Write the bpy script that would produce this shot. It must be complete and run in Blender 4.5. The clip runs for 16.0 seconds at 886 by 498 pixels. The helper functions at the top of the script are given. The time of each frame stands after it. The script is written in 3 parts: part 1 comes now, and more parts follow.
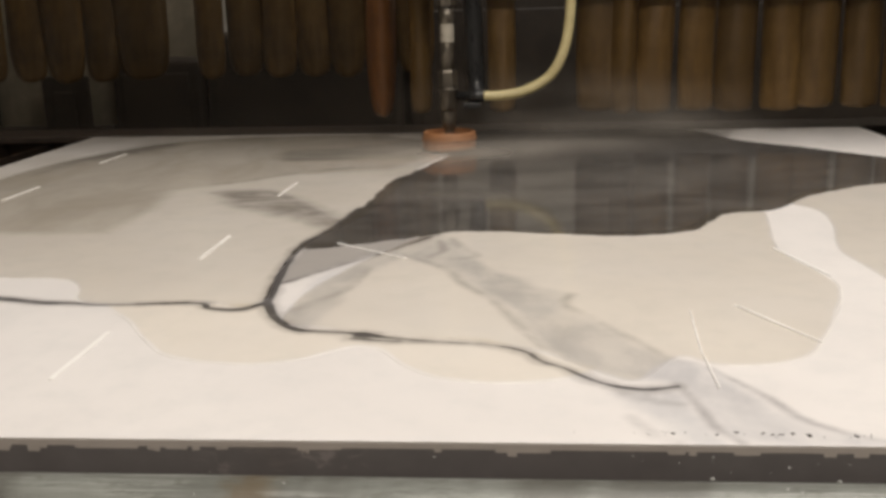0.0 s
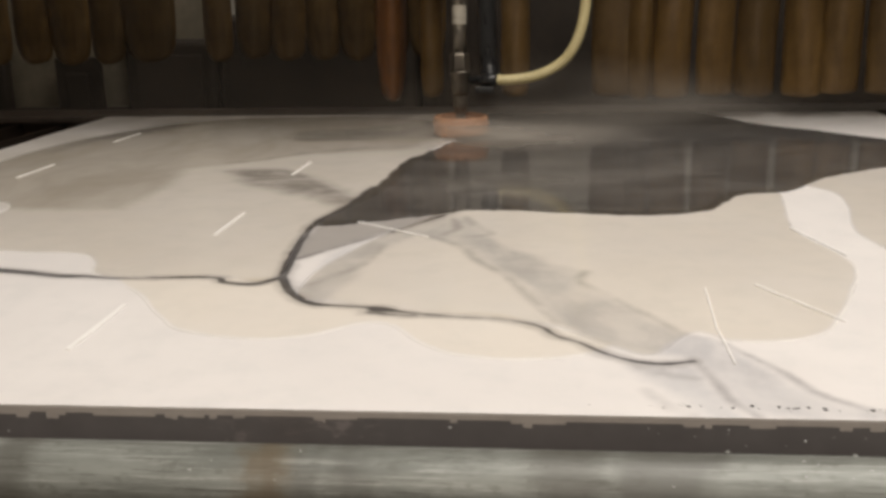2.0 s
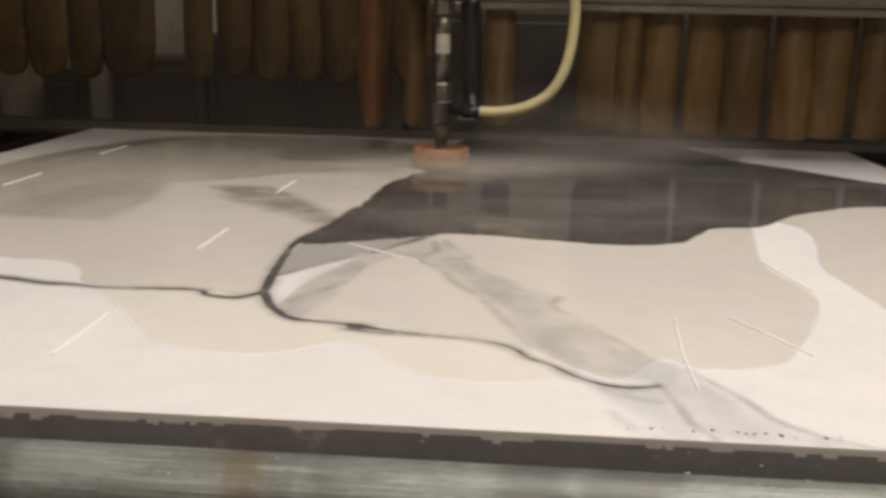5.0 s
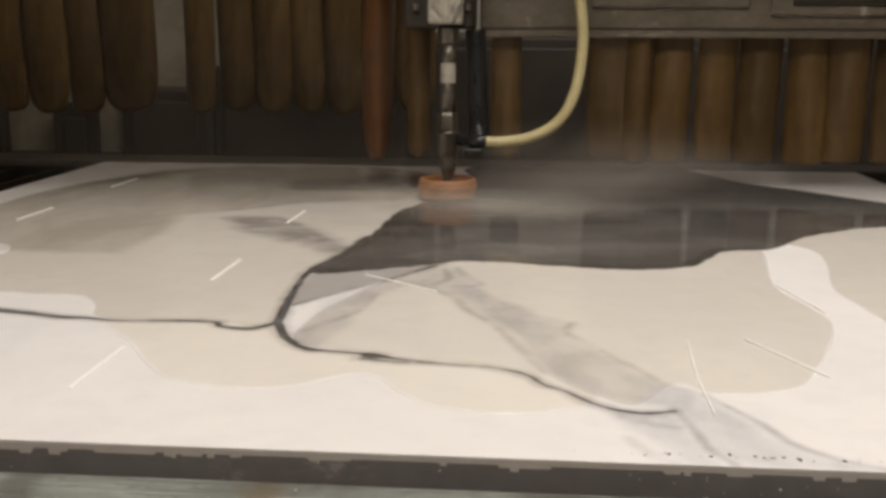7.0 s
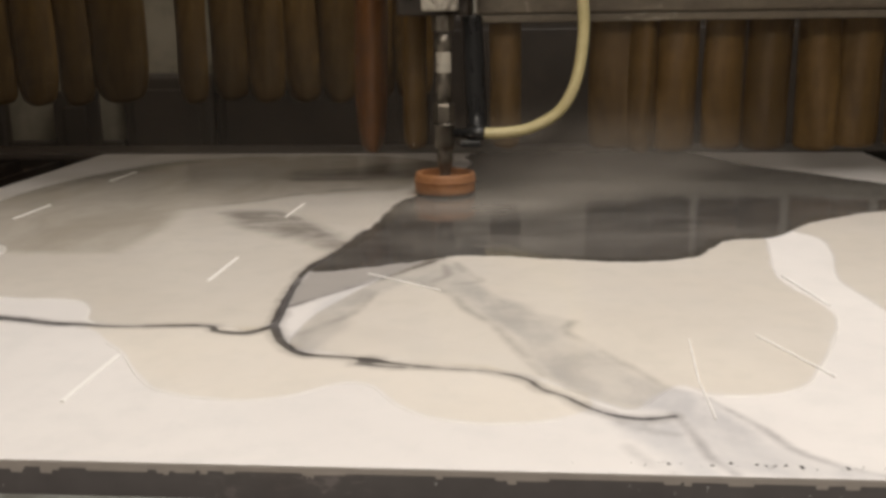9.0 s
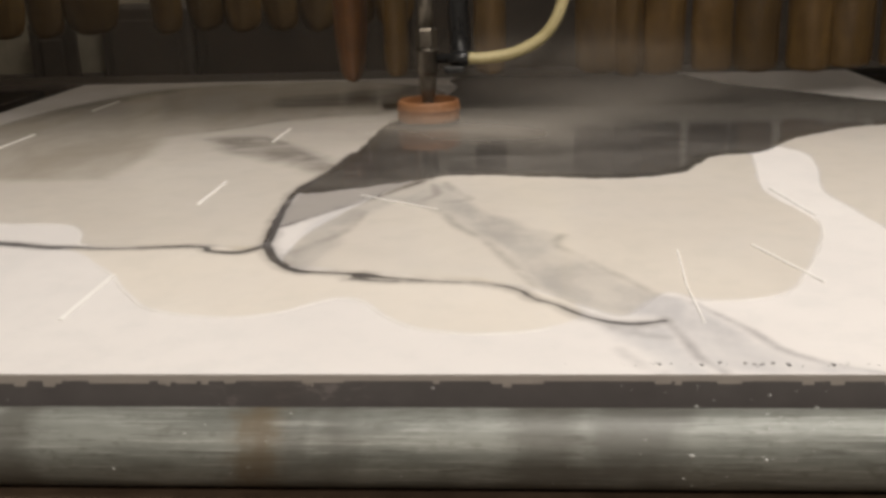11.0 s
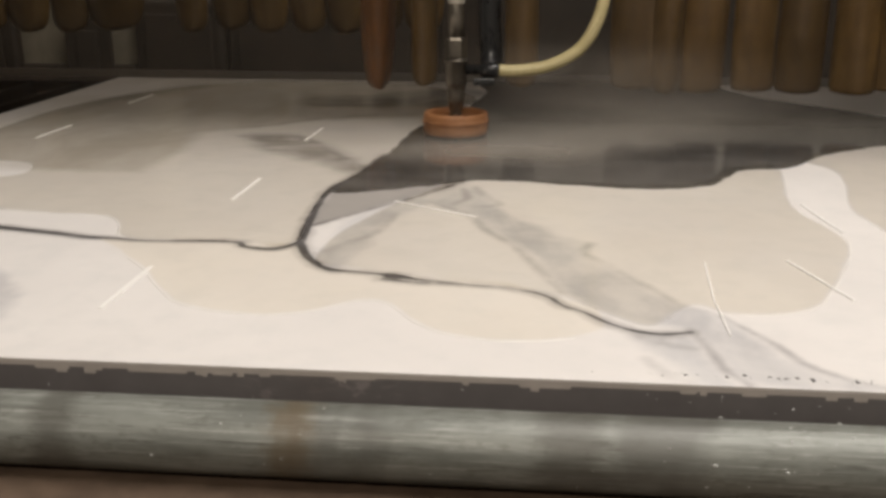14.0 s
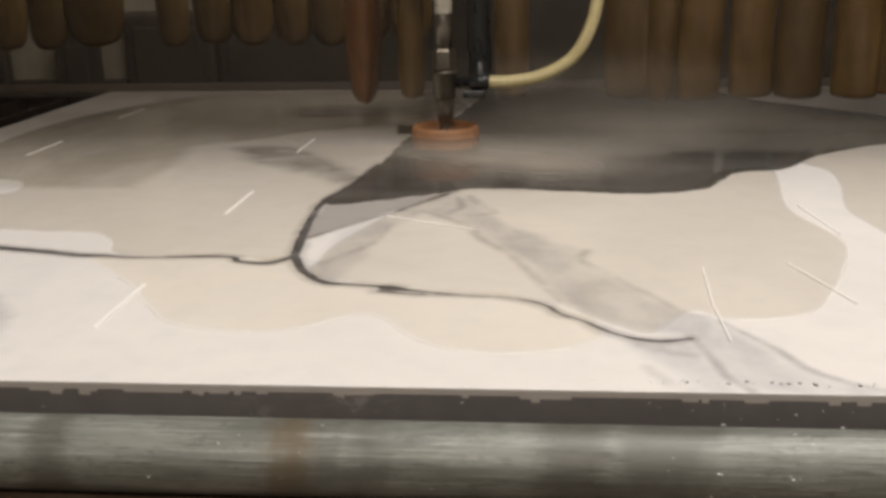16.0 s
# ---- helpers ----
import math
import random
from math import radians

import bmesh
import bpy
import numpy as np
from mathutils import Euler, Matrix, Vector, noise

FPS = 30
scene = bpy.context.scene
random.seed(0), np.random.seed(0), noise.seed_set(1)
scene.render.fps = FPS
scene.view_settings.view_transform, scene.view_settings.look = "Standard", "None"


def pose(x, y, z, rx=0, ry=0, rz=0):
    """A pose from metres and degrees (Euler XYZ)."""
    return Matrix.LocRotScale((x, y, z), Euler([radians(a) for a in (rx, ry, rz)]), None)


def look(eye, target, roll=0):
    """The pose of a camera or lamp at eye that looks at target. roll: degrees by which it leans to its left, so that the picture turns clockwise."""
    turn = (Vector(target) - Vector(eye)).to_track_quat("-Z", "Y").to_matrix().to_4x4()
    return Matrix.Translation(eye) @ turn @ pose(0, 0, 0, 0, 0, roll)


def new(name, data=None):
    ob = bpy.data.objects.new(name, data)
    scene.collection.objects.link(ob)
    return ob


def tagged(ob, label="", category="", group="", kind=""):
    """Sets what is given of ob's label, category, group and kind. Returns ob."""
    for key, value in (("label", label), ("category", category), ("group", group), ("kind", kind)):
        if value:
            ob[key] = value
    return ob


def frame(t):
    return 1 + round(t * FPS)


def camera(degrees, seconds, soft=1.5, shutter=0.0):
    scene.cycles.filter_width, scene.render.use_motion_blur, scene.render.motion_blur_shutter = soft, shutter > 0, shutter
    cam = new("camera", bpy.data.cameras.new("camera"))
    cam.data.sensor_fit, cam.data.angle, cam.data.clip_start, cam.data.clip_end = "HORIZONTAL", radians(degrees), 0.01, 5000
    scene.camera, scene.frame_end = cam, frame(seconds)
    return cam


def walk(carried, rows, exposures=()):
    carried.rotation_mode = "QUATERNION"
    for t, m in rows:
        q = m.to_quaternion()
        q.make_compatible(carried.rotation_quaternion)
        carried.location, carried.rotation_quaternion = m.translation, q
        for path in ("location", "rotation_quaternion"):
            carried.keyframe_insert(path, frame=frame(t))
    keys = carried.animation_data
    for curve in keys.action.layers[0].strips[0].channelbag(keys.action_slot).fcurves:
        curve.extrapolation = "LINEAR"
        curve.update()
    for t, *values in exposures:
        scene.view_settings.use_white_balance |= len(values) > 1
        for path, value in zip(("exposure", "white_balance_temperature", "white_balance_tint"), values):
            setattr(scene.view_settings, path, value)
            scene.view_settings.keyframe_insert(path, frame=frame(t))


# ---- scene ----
cam = camera(48.2, 16.0, soft=3.5, shutter=0.5)
PATH = [
    (0, (0.132, -0.634, 0.297), (-0.026, 1.3, -0.186), -1.4),
    (0.5, (0.131, -0.635, 0.296), (-0.029, 1.301, -0.18), -1.3),
    (1, (0.132, -0.637, 0.295), (-0.035, 1.296, -0.188), -1.3),
    (1.5, (0.13, -0.639, 0.294), (-0.038, 1.292, -0.202), -1.2),
    (2, (0.127, -0.638, 0.287), (-0.051, 1.288, -0.222), -1.1),
    (2.5, (0.126, -0.637, 0.285), (-0.057, 1.283, -0.242), -1.1),
    (3, (0.101, -0.645, 0.277), (-0.092, 1.256, -0.314), -0.6),
    (3.5, (0.118, -0.658, 0.313), (-0.034, 1.281, -0.154), 1.0),
    (3.8, (0.117, -0.665, 0.32), (0.086, 1.293, -0.086), 2.8),
    (4, (0.145, -0.661, 0.294), (0.053, 1.291, -0.135), 1.7),
    (4.5, (0.141, -0.66, 0.29), (0.034, 1.284, -0.166), 1.0),
    (5, (0.13, -0.667, 0.292), (-0.008, 1.274, -0.17), 1.3),
    (5.2, (0.124, -0.665, 0.289), (-0.047, 1.273, -0.175), 1.3),
    (7.3, (0.127, -0.674, 0.297), (-0.024, 1.279, -0.111), 0.1),
    (7.5, (0.129, -0.686, 0.298), (-0.02, 1.259, -0.141), -0.0),
    (8, (0.124, -0.679, 0.298), (-0.033, 1.264, -0.151), 0.0),
    (10.3, (0.151, -0.626, 0.339), (-0.003, 1.295, -0.198), -2.6),
    (10.5, (0.127, -0.658, 0.315), (0.008, 1.254, -0.257), -1.9),
    (11, (0.129, -0.663, 0.3), (-0.009, 1.244, -0.287), -1.7),
    (11.5, (0.111, -0.68, 0.313), (-0.108, 1.219, -0.278), -0.8),
    (12, (0.106, -0.673, 0.31), (-0.151, 1.223, -0.272), -0.5),
    (12.5, (0.118, -0.677, 0.313), (-0.116, 1.226, -0.256), -0.7),
    (13, (0.116, -0.678, 0.314), (-0.115, 1.224, -0.259), -0.6),
    (13.5, (0.115, -0.68, 0.312), (-0.11, 1.222, -0.266), -0.5),
    (14, (0.119, -0.68, 0.307), (-0.058, 1.225, -0.276), 0.1),
    (14.5, (0.119, -0.678, 0.307), (-0.05, 1.229, -0.27), -0.2),
    (15, (0.121, -0.673, 0.308), (-0.041, 1.237, -0.263), -0.6),
    (15.5, (0.12, -0.672, 0.309), (-0.045, 1.237, -0.261), -0.9),
    (16, (0.117, -0.672, 0.309), (-0.049, 1.237, -0.262), -1.1),
]
walk(cam, [(t, look(eye, target, roll)) for t, eye, target, roll in PATH])

# ---- world, lamps, exposure ----
world = bpy.data.worlds.new("hall")
scene.world = world
world.use_nodes = True
world.node_tree.nodes["Background"].inputs[0].default_value = (0.95, 0.84, 0.72, 1)
world.node_tree.nodes["Background"].inputs[1].default_value = 0.34
scene.view_settings.exposure = 0.0


def area_lamp(name, place, target, sx, sy, power, colour):
    data = bpy.data.lights.new(name, "AREA")
    data.shape, data.size, data.size_y, data.energy, data.color = "RECTANGLE", sx, sy, power, colour
    ob = new(name, data)
    ob.matrix_world = look(place, target)
    return ob


area_lamp("table_lamp", (0.95, 0.15, 2.90), (0.75, 0.25, 0.0), 2.2, 1.8, 101, (1.0, 0.94, 0.875))
# unseen fill, added from behind the camera to lift curtains, pipe and slab edge
area_lamp("front_fill", (-0.2, -2.6, 2.5), (-0.1, 0.4, 0.0), 1.5, 0.4, 46, (1.0, 0.90, 0.78))
# unseen fill, added to brighten the back wall and the partition panel
area_lamp("rear_fill", (-0.5, 2.75, 2.7), (-0.5, 4.2, 0.4), 3.6, 0.4, 14, (1.0, 0.90, 0.80))


# ---- materials ----
class Nodes:
    """Short hand for building a node tree."""

    def __init__(self, name):
        self.mat = bpy.data.materials.new(name)
        self.mat.use_nodes = True
        self.tree = self.mat.node_tree
        self.bsdf = self.tree.nodes["Principled BSDF"]
        self.out = self.tree.nodes["Material Output"]

    def put(self, socket, value):
        if isinstance(value, bpy.types.NodeSocket):
            self.tree.links.new(value, socket)
        elif isinstance(value, (tuple, list)) and len(value) == 3 and socket.type == "RGBA":
            socket.default_value = (*value, 1)
        else:
            socket.default_value = value

    def math(self, op, a, b=0.0, c=0.0):
        n = self.tree.nodes.new("ShaderNodeMath")
        n.operation = op
        for i, v in enumerate((a, b, c)):
            self.put(n.inputs[i], v)
        return n.outputs[0]

    def coords(self, kind="Object", scale=(1, 1, 1)):
        c = self.tree.nodes.new("ShaderNodeTexCoord")
        m = self.tree.nodes.new("ShaderNodeMapping")
        m.inputs["Scale"].default_value = scale
        self.put(m.inputs["Vector"], c.outputs[kind])
        return m.outputs[0]

    def noise(self, scale, detail=4.0, rough=0.55, vector=None, distortion=0.0):
        n = self.tree.nodes.new("ShaderNodeTexNoise")
        n.inputs["Scale"].default_value, n.inputs["Detail"].default_value = scale, detail
        n.inputs["Roughness"].default_value, n.inputs["Distortion"].default_value = rough, distortion
        self.put(n.inputs["Vector"], vector if vector is not None else self.coords())
        return n.outputs["Fac"]

    def voronoi(self, scale, vector=None, feature="F1"):
        n = self.tree.nodes.new("ShaderNodeTexVoronoi")
        n.feature = feature
        n.inputs["Scale"].default_value = scale
        self.put(n.inputs["Vector"], vector if vector is not None else self.coords())
        return n

    def attribute(self, name):
        n = self.tree.nodes.new("ShaderNodeAttribute")
        n.attribute_name = name
        return n.outputs["Fac"]

    def step(self, value, lo, hi, a=0.0, b=1.0):
        n = self.tree.nodes.new("ShaderNodeMapRange")
        n.interpolation_type = "SMOOTHSTEP"
        for i, v in enumerate((value, lo, hi, a, b)):
            self.put(n.inputs[i], v)
        return n.outputs[0]

    def mix(self, factor, a, b, mode="MIX"):
        n = self.tree.nodes.new("ShaderNodeMix")
        n.data_type, n.blend_type = "RGBA", mode
        self.put(n.inputs[0], factor)
        self.put(n.inputs[6], a)
        self.put(n.inputs[7], b)
        return n.outputs[2]

    def separate(self, vector):
        n = self.tree.nodes.new("ShaderNodeSeparateXYZ")
        self.put(n.inputs[0], vector)
        return n.outputs

    def bump(self, height, strength=0.3, distance=0.002):
        n = self.tree.nodes.new("ShaderNodeBump")
        n.inputs["Strength"].default_value, n.inputs["Distance"].default_value = strength, distance
        self.put(n.inputs["Height"], height)
        self.put(self.bsdf.inputs["Normal"], n.outputs[0])

    def set(self, **values):
        for key, value in values.items():
            self.put(self.bsdf.inputs[key.replace("_", " ")], value)
        return self


def worn(name, low, high, rough=0.5, metal=0.0, scale=12.0, stretch=(1, 1, 1), bump=0.25, stain=None, stain_at=0.62, vary=0.0, fine=6.0, specular=0.5):
    """A surface with grain at two scales and, if asked for, stains of another colour."""
    n = Nodes(name)
    v = n.coords("Object", stretch)
    large, small = n.noise(scale, 5, 0.6, v), n.noise(scale * fine, 4, 0.6, v)
    f = n.math("MULTIPLY_ADD", large, 0.65, n.math("MULTIPLY", small, 0.35))
    colour = n.mix(n.step(f, 0.35, 0.65), low, high)
    if stain:
        s = n.noise(scale * 0.6, 6, 0.65, n.coords("Object", tuple(1.7 * k for k in stretch)), 0.6)
        colour = n.mix(n.step(s, stain_at, stain_at + 0.1), colour, stain)
    if vary:
        info = n.tree.nodes.new("ShaderNodeObjectInfo")
        value = n.math("MULTIPLY_ADD", info.outputs["Random"], vary, 1.0 - vary / 2)
        hsv = n.tree.nodes.new("ShaderNodeHueSaturation")
        n.put(hsv.inputs["Color"], colour)
        n.put(hsv.inputs["Value"], value)
        colour = hsv.outputs[0]
    n.set(Base_Color=colour, Roughness=n.math("MULTIPLY_ADD", small, 0.3, rough - 0.15), Metallic=metal, Specular_IOR_Level=specular)
    n.bump(small, bump)
    return n.mat


def slab_face_material():
    """White stone with grey clouds, dark thin veins and one large dark field; wet and polished."""
    n = Nodes("veined_stone")
    big, mid, fine = n.noise(3.5, 6, 0.6), n.noise(22, 6, 0.65), n.noise(140, 3, 0.5)
    wob = n.math("MULTIPLY", n.math("SUBTRACT", mid, 0.5), 0.02)
    edge = n.math("MULTIPLY_ADD", n.math("SUBTRACT", n.noise(60, 5, 0.7), 0.5), 0.010, wob)
    soft = n.math("MULTIPLY", n.math("SUBTRACT", n.noise(11, 7, 0.7, None, 0.6), 0.5), 0.050)
    white = n.mix(n.step(big, 0.3, 0.7), (0.75, 0.715, 0.695), (0.80, 0.765, 0.742))
    white = n.mix(n.step(mid, 0.42, 0.72, 0.0, 0.4), white, (0.67, 0.655, 0.64))
    # shade over the rear left, mixed into the white base colour
    rear_shade = n.step(n.math("ADD", n.attribute("rear_shade"), n.math("MULTIPLY", soft, 1.1)), -0.03, 0.012, 1.0, 0.0)
    white = n.mix(n.math("MULTIPLY", rear_shade, n.step(n.noise(4, 5, 0.6, n.coords("Object", (2.0, 1, 1)), 0.5), 0.3, 0.7, 0.35, 0.68)), white, (0.39, 0.355, 0.30))
    veil = n.step(n.math("MULTIPLY_ADD", soft, 0.65, n.attribute("veil")), -0.014, 0.008, 1.0, 0.0)
    veil_colour = n.mix(n.step(n.noise(7, 4, 0.5, None, 0.5), 0.3, 0.72), (0.50, 0.485, 0.49), (0.62, 0.605, 0.605))
    colour = n.mix(n.math("MULTIPLY", veil, n.step(n.noise(9, 5, 0.6, n.coords("Object", (1.5, 1, 1)), 0.2), 0.34, 0.64, 0.38, 1.0)), white, veil_colour)
    smear = n.step(n.math("MULTIPLY_ADD", soft, 1.5, n.attribute("smear")), -0.035, 0.02, 1.0, 0.0)
    smear = n.math("MULTIPLY", smear, n.step(n.noise(8, 6, 0.65, n.coords("Object", (1, 2.4, 1)), 0.9), 0.3, 0.65, 0.35, 0.85))
    colour = n.mix(smear, colour, (0.25, 0.235, 0.225))
    faint = n.step(n.math("MULTIPLY_ADD", edge, 0.6, n.attribute("faint")), -0.003, 0.009, 1.0, 0.0)
    faint = n.math("MULTIPLY", faint, n.step(n.noise(14, 4, 0.6), 0.34, 0.64, 0.04, 0.5))
    colour = n.mix(faint, colour, (0.27, 0.255, 0.255))
    thin = n.step(n.math("MULTIPLY_ADD", edge, 0.45, n.attribute("thin")), -0.003, 0.006, 1.0, 0.0)
    thin = n.math("MULTIPLY", thin, n.step(n.noise(12, 4, 0.6), 0.30, 0.62, 0.15, 0.65))
    colour = n.mix(thin, colour, (0.24, 0.225, 0.235))
    wedge = n.step(n.math("ADD", n.attribute("wedge"), edge), -0.010, 0.006, 1.0, 0.0)
    colour = n.mix(n.math("MULTIPLY", wedge, 0.8), colour, n.mix(mid, (0.22, 0.20, 0.185), (0.36, 0.33, 0.305)))
    halo = n.step(n.math("ADD", n.attribute("vein"), edge), 0.0, 0.011, 0.5, 0.0)
    colour = n.mix(halo, colour, (0.32, 0.30, 0.29))
    vary = n.math("MULTIPLY", n.math("SUBTRACT", n.noise(24, 3, 0.6), 0.5), 0.005)
    vein = n.step(n.math("ADD", n.attribute("vein"), n.math("MULTIPLY_ADD", edge, 0.35, vary)), -0.0024, 0.0014, 1.0, 0.0)
    vein = n.math("MULTIPLY", vein, n.step(n.noise(16, 3, 0.6), 0.28, 0.5, 0.75, 1.0))
    colour = n.mix(vein, colour, (0.098, 0.092, 0.092))
    dark = n.step(n.math("ADD", n.attribute("dark"), edge), -0.003, 0.003, 1.0, 0.0)
    cloud = n.mix(n.step(n.noise(7, 7, 0.7, n.coords("Object", (1, 2.2, 1)), 0.8), 0.35, 0.7), (0.070, 0.065, 0.061), (0.135, 0.126, 0.117))
    colour = n.mix(dark, colour, cloud)
    wet = n.math("MAXIMUM", dark, n.step(n.attribute("wet"), -0.004, 0.004, 1.0, 0.0))
    rough = n.math("MULTIPLY_ADD", n.noise(30, 4), 0.06, n.math("MULTIPLY_ADD", dark, -0.055, n.math("MULTIPLY_ADD", wet, -0.29, 0.40)))
    n.set(Base_Color=colour, Roughness=rough, Specular_IOR_Level=n.math("MULTIPLY_ADD", wet, 0.25, 0.25))
    n.bump(n.math("MULTIPLY_ADD", n.noise(45, 3), 1.0, n.math("MULTIPLY", fine, 0.2)), 0.04, 0.002)
    return n.mat


def slab_edge_material():
    """Sawn edge: a pale strip under the face with a ragged lower border, dark and glossier below."""
    n = Nodes("sawn_slab_edge")
    p = n.coords()
    z = n.separate(p)[2]
    flat = n.coords("Object", (1, 0.0, 0.0))
    teeth = n.voronoi(42, flat)
    chip = n.separate(teeth.outputs["Color"])[0]
    line = n.math("MULTIPLY_ADD", n.step(chip, 0.72, 0.74), -0.0022, n.math("MULTIPLY_ADD", n.noise(160, 4, 0.7, flat), -0.0016, -0.0046))
    notch = n.voronoi(130, flat)
    line = n.math("MULTIPLY_ADD", n.step(n.separate(notch.outputs["Color"])[1], 0.84, 0.87), -0.0028, line)
    pale = n.step(n.math("SUBTRACT", z, line), -0.0003, 0.0003)
    grain = n.noise(40, 5)
    streak = n.step(n.noise(9, 6, 0.7, n.coords("Object", (1, 1, 5))), 0.6, 0.72)
    dark = n.mix(grain, (0.122, 0.111, 0.111), (0.190, 0.174, 0.172))
    dark = n.mix(n.math("MULTIPLY", streak, 0.6), dark, (0.24, 0.21, 0.20))
    x = n.separate(p)[0]
    smudge = n.step(n.math("ABSOLUTE", n.math("ADD", x, 0.030)), 0.03, 0.085, 1.0, 0.0)
    swirl = n.step(n.noise(26, 6, 0.7, n.coords("Object", (1, 1, 3)), 1.2), 0.50, 0.66)
    dark = n.mix(n.math("MULTIPLY", n.math("MULTIPLY", smudge, swirl), 0.6), dark, (0.34, 0.30, 0.29))
    n.set(Base_Color=n.mix(pale, dark, n.mix(grain, (0.40, 0.36, 0.33), (0.56, 0.50, 0.46))), Roughness=n.math("MULTIPLY_ADD", pale, 0.3, 0.28))
    n.bump(n.math("ADD", grain, pale), 0.3, 0.001)
    return n.mat


def film_material(name, tint, line=False):
    """Milky water film: lets the stone through, tinted; the wet stone under it carries the gloss."""
    n = Nodes(name)
    clear = n.tree.nodes.new("ShaderNodeBsdfTransparent")
    cloud = n.mix(n.step(n.noise(5, 5, 0.6), 0.35, 0.7), tint, tuple(1 - (1 - k) * 0.75 for k in tint))
    shore = n.step(n.attribute("shore"), 0.35, 0.8)
    cloud = n.mix(shore, cloud, (1.0, 1.0, 1.0))
    if line:
        # the creeping tongues end where the standing film begins
        geo = n.tree.nodes.new("ShaderNodeNewGeometry")
        x, y, _ = n.separate(geo.outputs["Position"])
        slope = n.math("MULTIPLY_ADD", n.math("MAXIMUM", n.math("ADD", x, 0.085), 0.0), -0.17, 0.248)
        slope = n.math("MULTIPLY_ADD", n.math("MAXIMUM", n.math("SUBTRACT", x, 0.10), 0.0), -0.60, slope)
        left = n.math("MULTIPLY_ADD", n.step(x, -0.135, -0.085), -0.076, n.math("ADD", slope, 0.076))
        cloud = n.mix(n.step(n.math("SUBTRACT", y, left), -0.002, 0.002), cloud, (1.0, 1.0, 1.0))
    n.put(clear.inputs[0], cloud)
    n.tree.links.new(clear.outputs[0], n.out.inputs["Surface"])
    return n.mat


def pipe_material():
    n = Nodes("galvanised_pipe")
    v = n.coords("Object", (1.0, 7, 7))
    patch, streak, grain = n.noise(6, 8, 0.7, v, 0.4), n.noise(9, 6, 0.7, n.coords("Object", (1.2, 40, 40))), n.noise(120, 3, 0.6)
    colour = n.mix(n.step(patch, 0.34, 0.66), (0.150, 0.155, 0.138), (0.250, 0.258, 0.234))
    colour = n.mix(n.step(streak, 0.52, 0.66, 0.0, 0.65), colour, (0.42, 0.425, 0.395))
    colour = n.mix(n.step(n.noise(13, 6, 0.7, n.coords("Object", (1.5, 30, 30)), 0.3), 0.55, 0.66, 0.0, 0.75), colour, (0.085, 0.082, 0.070))
    dirt = n.step(n.noise(7, 4, 0.6, n.coords("Object", (1.0, 0.5, 0.5))), 0.56, 0.68, 0.0, 0.65)
    colour = n.mix(dirt, colour, (0.085, 0.080, 0.070))
    speck = n.noise(70, 4, 0.7, n.coords("Object", (1, 2, 2)))
    colour = n.mix(n.step(speck, 0.52, 0.70, 0.0, 0.5), colour, (0.10, 0.098, 0.080))
    x = n.separate(n.coords())[0]
    near = n.math("ABSOLUTE", n.math("ADD", n.math("SUBTRACT", x, -0.046), n.math("MULTIPLY", n.math("SUBTRACT", grain, 0.5), 0.02)))
    rust = n.math("MULTIPLY", n.step(near, 0.006, 0.026, 1.0, 0.0), n.step(n.noise(30, 5), 0.3, 0.6, 0.15, 0.7))
    for at, half in ((-0.218, 0.020), (-0.292, 0.026), (0.150, 0.030)):
        away = n.math("ADD", n.math("ABSOLUTE", n.math("SUBTRACT", x, at)), n.math("MULTIPLY", n.math("SUBTRACT", patch, 0.5), 0.05))
        colour = n.mix(n.step(away, half * 0.4, half * 1.3, 0.62, 0.0), colour, (0.080, 0.074, 0.062))
    spots = n.step(n.noise(18, 6, 0.7, n.coords("Object", (1, 2, 2))), 0.66, 0.72, 0.0, 0.8)
    colour = n.mix(n.math("MAXIMUM", rust, spots), colour, (0.13, 0.092, 0.05))
    n.set(Base_Color=colour, Roughness=n.math("MULTIPLY_ADD", patch, 0.25, 0.30), Metallic=0.15)
    n.bump(n.math("MULTIPLY_ADD", grain, 0.5, streak), 0.35, 0.001)
    return n.mat


def strip_material(name, low, high):
    """Flexible plastic strip, stained by abrasive mud, paler towards its lower end."""
    n = Nodes(name)
    v = n.coords("Object", (6, 6, 1))
    flow, blot = n.noise(5, 6, 0.65, v, 0.4), n.noise(20, 5, 0.6)
    colour = n.mix(n.step(n.math("MULTIPLY_ADD", flow, 0.6, n.math("MULTIPLY", blot, 0.4)), 0.36, 0.66), low, high)
    info = n.tree.nodes.new("ShaderNodeObjectInfo")
    hsv = n.tree.nodes.new("ShaderNodeHueSaturation")
    n.put(hsv.inputs["Color"], colour)
    n.put(hsv.inputs["Value"], n.math("MULTIPLY_ADD", info.outputs["Random"], 0.5, 0.75))
    n.set(Base_Color=hsv.outputs[0], Roughness=n.math("MULTIPLY_ADD", blot, 0.35, 0.20), Specular_IOR_Level=0.5)
    n.bump(flow, 0.3, 0.004)
    return n.mat


